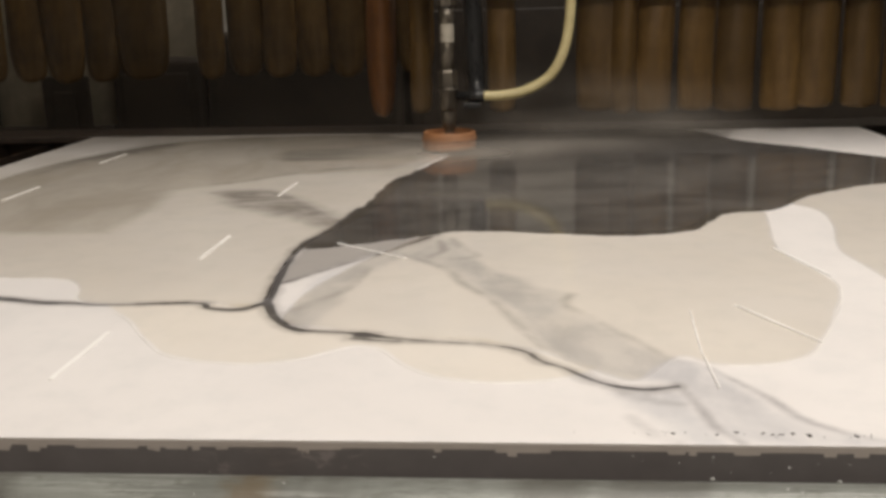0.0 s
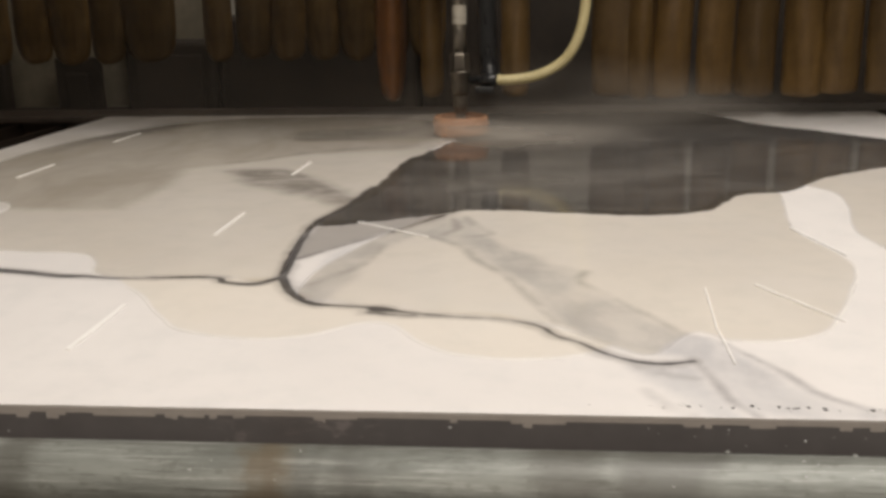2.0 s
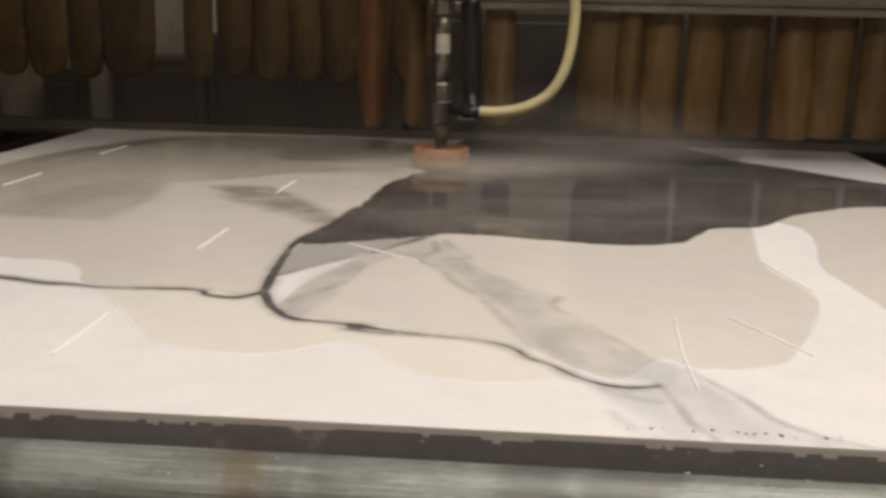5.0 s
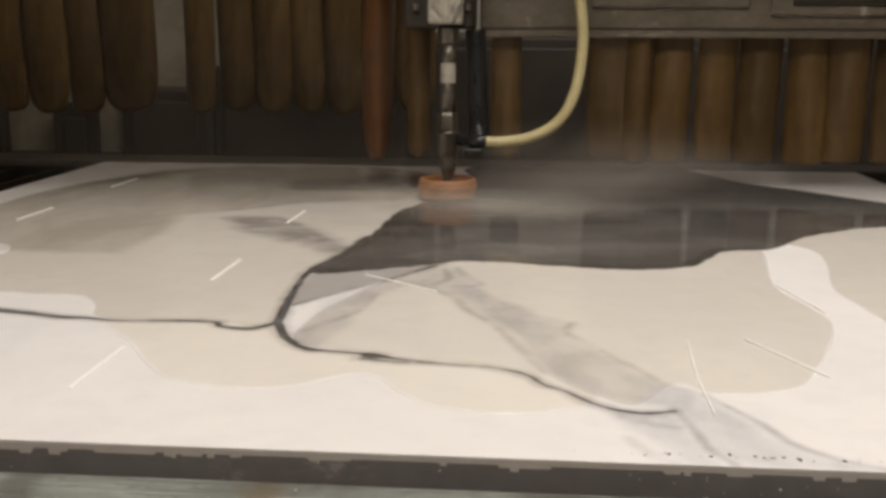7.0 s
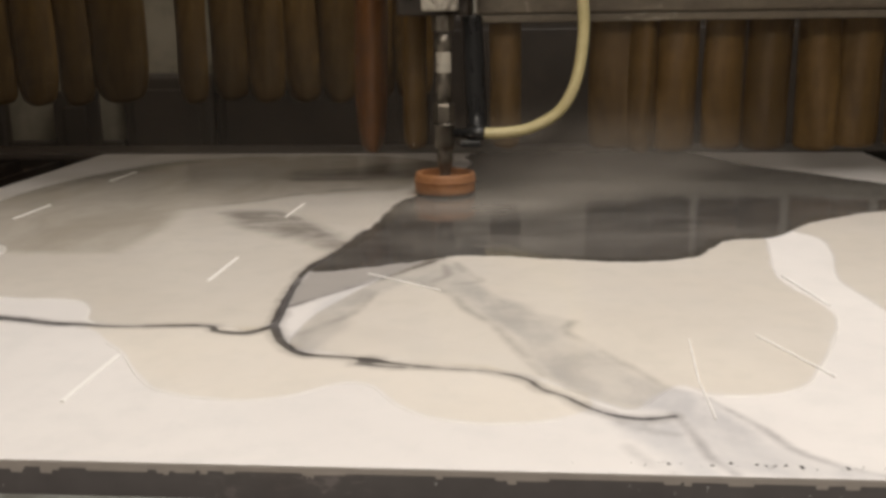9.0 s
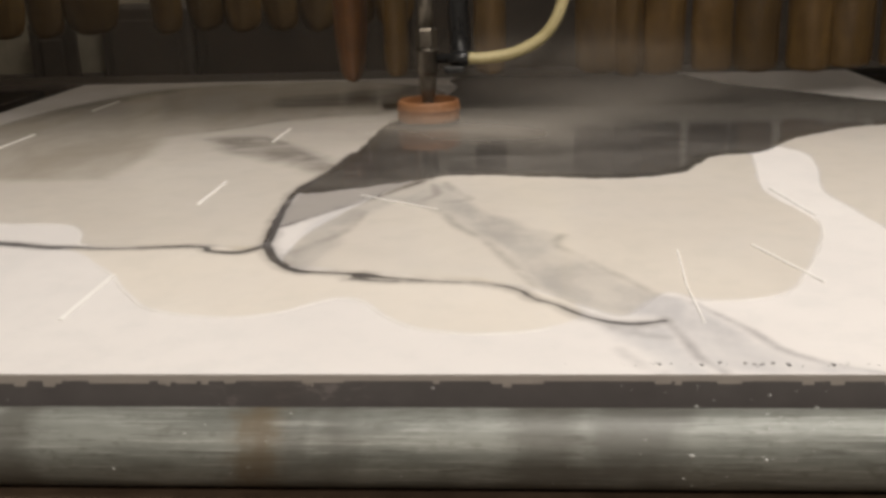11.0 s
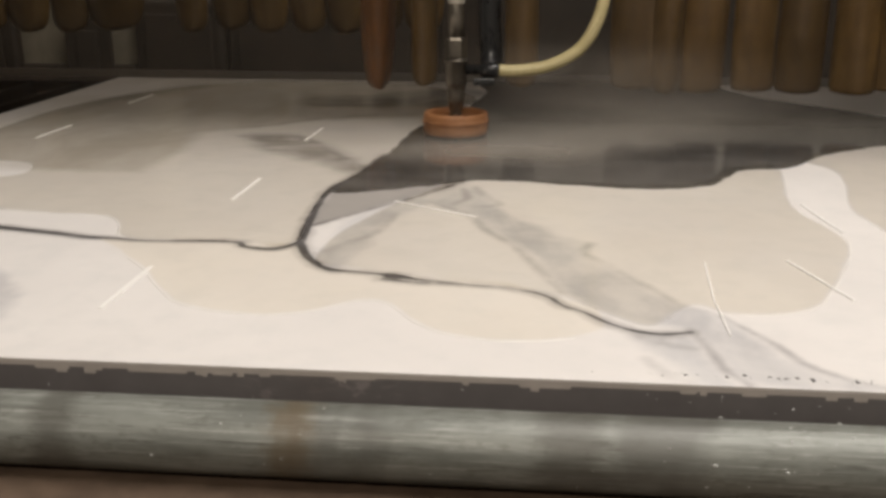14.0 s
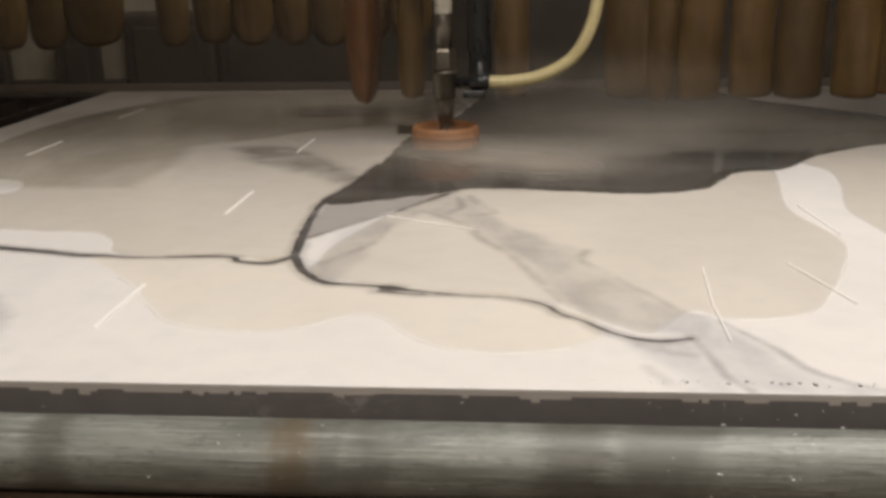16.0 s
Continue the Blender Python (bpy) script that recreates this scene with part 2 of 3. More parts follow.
def mist_material():
    """Fine spray and haze: a soft veil that thins out from its middle, with slow billows in it."""
    n = Nodes("fine_spray_haze")
    clear, front, back = (n.tree.nodes.new("ShaderNodeBsdf" + k) for k in ("Transparent", "Diffuse", "Translucent"))
    both, mixer = n.tree.nodes.new("ShaderNodeMixShader"), n.tree.nodes.new("ShaderNodeMixShader")
    for k in (front, back):
        k.inputs[0].default_value = (0.86, 0.79, 0.70, 1)
    n.put(both.inputs[1], front.outputs[0])
    n.put(both.inputs[2], back.outputs[0])
    x, y, z = n.separate(n.coords("Object"))
    r = n.math("SQRT", n.math("ADD", n.math("MULTIPLY", x, x), n.math("MULTIPLY", z, z)))
    fall = n.step(r, 0.0, 1.0, 1.0, 0.0)
    info = n.tree.nodes.new("ShaderNodeObjectInfo")
    shift = n.tree.nodes.new("ShaderNodeVectorMath")
    n.put(shift.inputs[0], n.coords("Object"))
    n.put(shift.inputs[1], info.outputs["Location"])
    curl = n.step(n.noise(1.4, 3, 0.45, shift.outputs[0], 0.3), 0.30, 0.70, 0.15, 1.0)
    geo = n.tree.nodes.new("ShaderNodeNewGeometry")
    lift = n.step(n.separate(geo.outputs["Position"])[2], 0.001, 0.040)
    n.put(mixer.inputs[0], n.math("MULTIPLY", n.math("MULTIPLY", n.math("MULTIPLY", fall, lift), curl), n.math("MULTIPLY_ADD", n.attribute("dense"), 0.38, 0.0)))
    n.put(mixer.inputs[1], clear.outputs[0])
    n.put(mixer.inputs[2], both.outputs[0])
    n.tree.links.new(mixer.outputs[0], n.out.inputs["Surface"])
    return n.mat


M_FACE, M_EDGE, M_PIPE = slab_face_material(), slab_edge_material(), pipe_material()
M_FILM = film_material("standing_water_film", (0.973, 0.957, 0.920))
M_TONGUE = film_material("creeping_water_film", (0.973, 0.957, 0.920), True)
M_STRIP = strip_material("mud_stained_strip", (0.105, 0.058, 0.016), (0.185, 0.106, 0.031))
M_ORANGE = strip_material("orange_strip", (0.120, 0.043, 0.008), (0.230, 0.086, 0.018))
M_GUARD = worn("orange_rubber", (0.28, 0.118, 0.044), (0.40, 0.185, 0.078), 0.55, 0, 18, (1, 1, 2), 0.4, (0.25, 0.12, 0.07), 0.6)
M_STEEL = worn("dull_steel", (0.12, 0.105, 0.085), (0.28, 0.25, 0.21), 0.40, 0.85, 25, (1, 1, 0.4), 0.2, (0.08, 0.06, 0.045))
M_PALE = worn("scraped_paint", (0.33, 0.30, 0.25), (0.46, 0.42, 0.35), 0.5, 0, 14, (1, 1, 1), 0.3, (0.12, 0.10, 0.08), 0.57)
M_COVER = worn("dirty_cover_paint", (0.15, 0.122, 0.088), (0.23, 0.192, 0.142), 0.5, 0, 9, (1, 1, 1.5), 0.3, (0.46, 0.42, 0.34), 0.60)
M_BLACK = worn("black_rubber", (0.012, 0.012, 0.013), (0.03, 0.03, 0.03), 0.3, 0, 12, (1, 1, 0.3), 0.15)
M_HOSE = worn("cream_hose", (0.52, 0.44, 0.22), (0.64, 0.55, 0.30), 0.35, 0, 20, (1, 1, 1), 0.1, (0.40, 0.31, 0.14), 0.62)
M_BROWN = worn("rusty_painted_steel", (0.07, 0.046, 0.031), (0.13, 0.088, 0.060), 0.6, 0.1, 9, (1, 1, 1), 0.4, (0.06, 0.04, 0.03), 0.58)
M_DARK = worn("dark_machine_paint", (0.023, 0.016, 0.010), (0.042, 0.029, 0.019), 0.55, 0, 8, (1, 1, 1), 0.2, (0.075, 0.055, 0.038), 0.66)
M_RIM = worn("wet_dark_rust", (0.030, 0.021, 0.016), (0.06, 0.042, 0.031), 0.45, 0, 9, (0.5, 2, 2), 0.3, (0.10, 0.075, 0.055), 0.66)
M_WALL = worn("grey_plaster", (0.36, 0.33, 0.28), (0.46, 0.43, 0.37), 0.8, 0, 2.5, (1, 1, 1), 0.2, (0.26, 0.23, 0.19), 0.62)
M_CREAM = worn("cream_paint", (0.17, 0.145, 0.100), (0.26, 0.222, 0.16), 0.6, 0, 4, (1, 1, 1), 0.2, (0.28, 0.23, 0.16), 0.6)
M_FLOOR = worn("dirty_concrete", (0.12, 0.11, 0.10), (0.22, 0.20, 0.18), 0.7, 0, 3, (1, 1, 1), 0.3, (0.07, 0.06, 0.05), 0.6)
M_WHITE = worn("plain_white", (0.90, 0.88, 0.85), (0.95, 0.93, 0.90), 0.4, 0, 30, (1, 1, 1), 0.1)
# white colour that stands for the highlight on the water's rim
M_GLINT = worn("pale_glint", (0.76, 0.73, 0.69), (0.86, 0.83, 0.79), 0.4, 0, 60)
M_WATER = worn("murky_tank_water", (0.014, 0.013, 0.012), (0.03, 0.027, 0.022), 0.18, 0, 9, (1, 1, 1), 0.3)
M_MIST = mist_material()
M_GRIT = worn("black_grit", (0.01, 0.01, 0.01), (0.04, 0.035, 0.03), 0.6, 0, 80)
M_DROP = worn("clear_water_drop", (0.5, 0.5, 0.48), (0.6, 0.6, 0.58), 0.15, 0, 50, (1, 1, 1), 0.0, specular=1.0)


# ---- mesh helpers ----
def mesh_from(bm, name, material, smooth=False):
    me = bpy.data.meshes.new(name)
    bmesh.ops.recalc_face_normals(bm, faces=bm.faces)
    bm.to_mesh(me)
    bm.free()
    me.materials.append(material)
    if smooth:
        for p in me.polygons:
            p.use_smooth = True
    return me


def part(name, bm, material, parent, label="", smooth=False):
    ob = new(name, mesh_from(bm, name, material, smooth))
    ob.parent = parent
    return tagged(ob, label)


def thing(name, bm, material, label, category, kind="", group="", smooth=False):
    return tagged(new(name, mesh_from(bm, name, material, smooth)), label, category, group, kind)


def root(name, label, category, group="", kind=""):
    return tagged(new(name), label, category, group, kind)


def box(bm, x0, x1, y0, y1, z0, z1, bevel=0.0, segments=2):
    m = Matrix.Translation(((x0 + x1) / 2, (y0 + y1) / 2, (z0 + z1) / 2)) @ Matrix.Diagonal((x1 - x0, y1 - y0, z1 - z0, 1))
    made = bmesh.ops.create_cube(bm, size=1, matrix=m)["verts"]
    if bevel:
        edges = {e for v in made for e in v.link_edges}
        bmesh.ops.bevel(bm, geom=list(edges), offset=bevel, segments=segments, affect="EDGES", profile=0.5)
    return bm


def lathe(bm, profile, segments=32, centre=(0, 0, 0), axis="Z"):
    """A turned body from (radius, height) pairs."""
    rings = []
    for r, h in profile:
        ring = []
        for i in range(segments):
            a = 2 * math.pi * i / segments
            p = (r * math.cos(a), r * math.sin(a), h) if axis == "Z" else (h, r * math.cos(a), r * math.sin(a))
            ring.append(bm.verts.new(Vector(p) + Vector(centre)))
        rings.append(ring)
    for a, b in zip(rings, rings[1:]):
        for i in range(segments):
            j = (i + 1) % segments
            bm.faces.new((a[i], a[j], b[j], b[i]))
    bm.faces.new(rings[0])
    bm.faces.new(rings[-1])
    return bm


def smooth_line(points, steps=8, closed=False):
    """Catmull-Rom through the given points."""
    pts = [Vector(p) for p in points]
    n, out = len(pts), []
    for i in range(n if closed else n - 1):
        if closed:
            a, b, c, d = (pts[(i + k - 1) % n] for k in range(4))
        else:
            a, b, c, d = pts[max(i - 1, 0)], pts[i], pts[i + 1], pts[min(i + 2, n - 1)]
        for s in range(steps):
            t = s / steps
            out.append(0.5 * (2 * b + (c - a) * t + (2 * a - 5 * b + 4 * c - d) * t * t + (3 * b - a - 3 * c + d) * t ** 3))
    if not closed:
        out.append(pts[-1])
    return out


def tube(bm, points, radius, segments=14, steps=10):
    line = smooth_line(points, steps)
    rings, side = [], None
    for i, p in enumerate(line):
        d = (line[min(i + 1, len(line) - 1)] - line[max(i - 1, 0)]).normalized()
        side = d.orthogonal().normalized() if side is None else (side - d * side.dot(d)).normalized()
        up = d.cross(side)
        rings.append([bm.verts.new(p + radius * (math.cos(2 * math.pi * k / segments) * side + math.sin(2 * math.pi * k / segments) * up)) for k in range(segments)])
    for a, b in zip(rings, rings[1:]):
        for k in range(segments):
            j = (k + 1) % segments
            bm.faces.new((a[k], a[j], b[j], b[k]))
    bm.faces.new(rings[0])
    bm.faces.new(rings[-1])
    return bm


# ---- hall ----
def hall():
    bm = bmesh.new()
    thing("floor", box(bm, -5, 5, -4, 6, -1.0, -0.9), M_FLOOR, "dirty grey concrete workshop floor", "floor", "structure")
    thing("ceiling", box(bmesh.new(), -5, 5, -4, 6, 3.2, 3.3), M_WALL, "plain grey workshop ceiling", "ceiling", "structure")
    for name, b in (("wall_north", (-5, 5, 5.0, 5.15)), ("wall_south", (-5, 5, -4.15, -4.0)), ("wall_west", (-5.15, -5, -4, 5)), ("wall_east", (5, 5.15, -4, 5))):
        thing(name, box(bmesh.new(), *b, -0.9, 3.2), M_WALL, "stained grey plaster workshop wall", "wall", "structure")


hall()


# ---- water tank of the cutting table ----
def water_tank():
    tank = root("water_tank", "rusty brown steel water tank under the slab", "tank")
    part("front_flange", box(bmesh.new(), -1.7, 1.7, -0.24, -0.004, -0.083, -0.0610, 0.003), M_BROWN, tank)
    part("front_wall", box(bmesh.new(), -1.7, 1.7, -0.20, -0.14, -0.9, -0.0835, 0.004), M_BROWN, tank)
    part("rear_wall", box(bmesh.new(), -1.7, 1.7, 1.86, 1.92, -0.9, -0.03, 0.004), M_BROWN, tank)
    part("rear_rim", box(bmesh.new(), -1.7, 1.7, 1.80, 1.95, -0.0295, -0.012, 0.004), M_RIM, tank)
    for s in (-1, 1):
        part("side_wall", box(bmesh.new(), min(s * 1.64, s * 1.7), max(s * 1.64, s * 1.7), -0.138, 1.858, -0.9, -0.08, 0.004), M_BROWN, tank)
    part("water_surface", box(bmesh.new(), -1.635, 1.635, -0.135, 1.855, -0.2, -0.1), M_WATER, tank, "murky dark tank water")
    slat = mesh_from(box(bmesh.new(), -0.003, 0.003, 0.0, 1.84, -0.062, 0.0, 0.001), "support_slat", M_RIM)
    for i in range(27):
        ob = new("support_slat", slat)
        ob.parent = tank
        ob.location = (-1.56 + 0.12 * i, 0.0, -0.0345)
    return tank


water_tank()


def front_pipe():
    bm = bmesh.new()
    profile = [(0.025, -1.62), (0.0275, -1.617)] + [(0.0275, -1.6 + 0.05 * i) for i in range(65)] + [(0.0275, 1.617), (0.025, 1.62)]
    lathe(bm, profile, 40, (0, -0.048, -0.0335), "X")
    return thing("edge_pipe", bm, M_PIPE, "grey galvanised steel pipe with rust along the tank edge", "pipe", smooth=True)


front_pipe()


# ---- stone slab ----
# veins: x, y, half width
VEIN_LEFT = [(-0.62, 0.40, 0.007), (-0.50, 0.362, 0.007), (-0.424, 0.345, 0.007), (-0.373, 0.330, 0.0062), (-0.335, 0.328, 0.0040), (-0.302, 0.322, 0.0032), (-0.205, 0.328, 0.0036), (-0.187, 0.311, 0.0036), (-0.153, 0.305, 0.0046), (-0.131, 0.332, 0.006)]
VEIN_UP = [(-0.131, 0.332, 0.006), (-0.138, 0.396, 0.0055), (-0.147, 0.506, 0.0050), (-0.146, 0.587, 0.0065), (-0.121, 0.664, 0.012), (-0.105, 0.807, 0.010)]
VEIN_DOWN = [(-0.131, 0.332, 0.006), (-0.110, 0.280, 0.006), (-0.083, 0.245, 0.0046), (-0.058, 0.238, 0.0032), (-0.027, 0.233, 0.0034), (-0.010, 0.228, 0.0058), (0.012, 0.220, 0.0028), (0.059, 0.209, 0.0020),
             (0.100, 0.203, 0.0020), (0.134, 0.186, 0.0034), (0.148, 0.161, 0.0030), (0.167, 0.145, 0.0030), (0.188, 0.119, 0.0028), (0.208, 0.105, 0.0032), (0.229, 0.099, 0.0038), (0.254, 0.106, 0.0030)]
VEIN_SPLIT = [(-0.024, 0.219, 0.0030), (0.0, 0.213, 0.0030), (0.028, 0.209, 0.0012), (0.052, 0.207, 0.0006)]
VEIN_LOW = [(0.255, 0.106, 0.0030), (0.260, 0.086, 0.0022), (0.265, 0.055, 0.0024), (0.270, 0.026, 0.0022), (0.282, 0.004, 0.0018)]
VEIN_EAST = [(0.286, 0.146, 0.0008), (0.302, 0.117, 0.0018), (0.318, 0.087, 0.0022), (0.330, 0.051, 0.0024), (0.345, 0.032, 0.0018), (0.368, 0.015, 0.0018), (0.40, 0.0, 0.001)]
# soft grey lines along the borders of the clouds
FAINT_LINES = ([(0.183, 0.358, 0.003), (0.176, 0.320, 0.002), (0.206, 0.266, 0.0012), (0.232, 0.218, 0.001), (0.256, 0.175, 0.0008), (0.286, 0.148, 0.001)],
               [(0.100, 0.345, 0.001), (0.118, 0.290, 0.002), (0.135, 0.240, 0.0022), (0.150, 0.194, 0.001)],
               [(-0.007, 0.522, 0.001), (0.045, 0.460, 0.0025), (0.068, 0.400, 0.0028), (0.100, 0.345, 0.0012)],
               [(0.042, 0.612, 0.002), (0.060, 0.560, 0.003), (0.078, 0.520, 0.0034), (0.050, 0.505, 0.002)],
               [(0.027, 0.600, 0.001), (0.036, 0.545, 0.0028), (0.020, 0.515, 0.002)],
               [(0.204, 0.096, 0.003), (0.226, 0.079, 0.003), (0.250, 0.070, 0.002)],
               [(0.211, 0.045, 0.001), (0.221, 0.021, 0.0026), (0.236, 0.003, 0.002)],
               [(-0.378, 0.945, 0.003), (-0.312, 0.965, 0.005), (-0.250, 0.915, 0.006), (-0.190, 0.815, 0.006), (-0.116, 0.705, 0.004)],
               [(-0.40, 1.03, 0.003), (-0.364, 1.043, 0.006), (-0.283, 1.126, 0.008), (-0.200, 1.180, 0.010), (-0.090, 1.20, 0.008)],
               [(-0.110, 0.285, 0.001), (-0.082, 0.330, 0.003), (-0.052, 0.390, 0.003), (-0.044, 0.46, 0.001)])
WEDGE_LINE = [(-0.134, 0.40, 0.002), (-0.08, 0.479, 0.0014), (-0.023, 0.56, 0.0016), (0.027, 0.645, 0.003)]
DARK_FIELD = [(-0.142, 0.563), (-0.123, 0.671), (-0.108, 0.798), (-0.092, 1.035), (-0.070, 1.102), (-0.023, 1.274), (-0.005, 1.38), (0.012, 1.50), (0.03, 1.70), (0.47, 1.70), (0.55, 1.60),
              (0.600, 1.480), (0.690, 1.385), (0.807, 1.242), (0.96, 1.12), (0.96, 1.02), (0.714, 0.973), (0.643, 0.937), (0.554, 0.863), (0.492, 0.775), (0.415, 0.747), (0.357, 0.650), (0.270, 0.620), (0.191, 0.632),
              (0.057, 0.652), (-0.001, 0.621), (-0.070, 0.585)]
WEDGE = [(-0.136, 0.40), (-0.141, 0.574), (-0.072, 0.600), (0.027, 0.650), (-0.023, 0.560), (-0.080, 0.479)]
VEIL = [(0.035, 0.612), (0.075, 0.524), (0.097, 0.459), (0.117, 0.435), (0.153, 0.390), (0.182, 0.359), (0.174, 0.320), (0.204, 0.266), (0.230, 0.218), (0.254, 0.175), (0.284, 0.149), (0.312, 0.090), (0.327, 0.051), (0.351, 0.024),
        (0.39, 0.0), (0.285, 0.0), (0.267, 0.040), (0.256, 0.100), (0.226, 0.116), (0.191, 0.135), (0.151, 0.194), (0.137, 0.240), (0.120, 0.291), (0.102, 0.348), (0.068, 0.400), (0.045, 0.459), (-0.007, 0.525)]
VEIL_WEST = [(-0.098, 0.440), (-0.088, 0.485), (-0.042, 0.575), (0.010, 0.645), (0.034, 0.600), (-0.010, 0.515), (-0.042, 0.440), (-0.051, 0.390), (-0.054, 0.318), (-0.064, 0.256), (-0.084, 0.247), (-0.106, 0.290), (-0.100, 0.350)]
VEIL_SOUTH_WEST = [(-0.66, 0.28), (-0.47, 0.250), (-0.37, 0.175), (-0.335, 0.09), (-0.36, 0.02), (-0.66, 0.02)]
VEIL_FRONT = [(0.204, 0.098), (0.252, 0.102), (0.262, 0.055), (0.272, 0.0), (0.245, 0.0), (0.232, 0.030), (0.222, 0.052), (0.210, 0.070)]
SMEARS = ([(-0.378, 0.950), (-0.312, 0.975), (-0.25, 0.930), (-0.19, 0.850), (-0.125, 0.750), (-0.112, 0.690), (-0.15, 0.680), (-0.20, 0.735), (-0.27, 0.800), (-0.33, 0.870)],
          [(-0.370, 1.416), (-0.256, 1.455), (-0.100, 1.56), (0.06, 1.55), (-0.02, 1.33), (-0.10, 1.30), (-0.224, 1.275), (-0.339, 1.284)],
          [(-0.784, 1.148), (-0.742, 1.279), (-0.669, 1.426), (-0.624, 1.551), (-0.700, 1.562), (-0.790, 1.358)])
# rear left zone darkened in the stone colour, for shade and reflection there
REAR_SHADE = [(-0.95, 0.648), (-0.60, 0.646), (-0.43, 0.648), (-0.422, 0.80), (-0.45, 0.97), (-0.36, 1.03), (-0.28, 1.11), (-0.10, 1.15), (-0.05, 1.30), (0.02, 1.75), (-0.95, 1.75)]



# outlines of the standing water
WET_WEST = [(-0.81, 0.84), (-0.82, 1.20), (-0.74, 1.45), (-0.58, 1.63), (-0.22, 1.655), (-0.01, 1.45), (-0.055, 1.164), (-0.085, 0.807), (-0.140, 0.587), (-0.145, 0.454), (-0.133, 0.342), (-0.155, 0.312),
            (-0.192, 0.326), (-0.320, 0.328), (-0.355, 0.38), (-0.388, 0.418), (-0.46, 0.424), (-0.56, 0.445), (-0.64, 0.52), (-0.655, 0.575), (-0.60, 0.63), (-0.63, 0.70), (-0.74, 0.725)]
WET_MIDDLE = [(-0.102, 0.275), (-0.098, 0.365), (-0.080, 0.430), (-0.050, 0.515), (-0.010, 0.600), (0.030, 0.652), (0.19, 0.655), (0.269, 0.645), (0.350, 0.675), (0.402, 0.765), (0.475, 0.782), (0.441, 0.551), (0.461, 0.424),
            (0.451, 0.341), (0.393, 0.206), (0.358, 0.163), (0.296, 0.152), (0.265, 0.172), (0.225, 0.118), (0.19, 0.138), (0.138, 0.189), (0.039, 0.223), (-0.071, 0.248)]
WET_EAST = [(0.93, 1.02), (0.74, 0.985), (0.600, 0.930), (0.520, 0.840), (0.548, 0.770), (0.540, 0.676), (0.509, 0.545), (0.514, 0.465), (0.522, 0.396), (0.542, 0.351), (0.70, 0.36), (0.93, 0.36)]


def to_line(px, py, line):
    """Distance of many points to an open line."""
    best = np.full(px.shape, 9.0)
    for (ax, ay), (bx, by) in zip(line, line[1:]):
        dx, dy = bx - ax, by - ay
        t = np.clip(((px - ax) * dx + (py - ay) * dy) / (dx * dx + dy * dy + 1e-12), 0, 1)
        best = np.minimum(best, np.hypot(px - ax - t * dx, py - ay - t * dy))
    return best


def to_vein(px, py, points):
    """Distance to the border of a vein of changing width."""
    best = np.full(px.shape, 9.0)
    line = smooth_line(points, 5)
    for a, b in zip(line, line[1:]):
        dx, dy = b.x - a.x, b.y - a.y
        t = np.clip(((px - a.x) * dx + (py - a.y) * dy) / (dx * dx + dy * dy + 1e-12), 0, 1)
        best = np.minimum(best, np.hypot(px - a.x - t * dx, py - a.y - t * dy) - a.z - t * (b.z - a.z))
    return best


def to_field(px, py, outline):
    """Distance to a closed outline, negative within."""
    loop = outline + outline[:1]
    inside = np.zeros(px.shape, bool)
    for (ax, ay), (bx, by) in zip(loop, loop[1:]):
        hit = (ay > py) != (by > py)
        inside ^= hit & (px < (bx - ax) * (py - ay) / (by - ay + 1e-12) + ax)
    d = to_line(px, py, loop)
    return np.where(inside, -d, d)


def round_off(points, closed=False, steps=5):
    return [(p.x, p.y) for p in smooth_line([(x, y, 0) for x, y in points], steps, closed)]


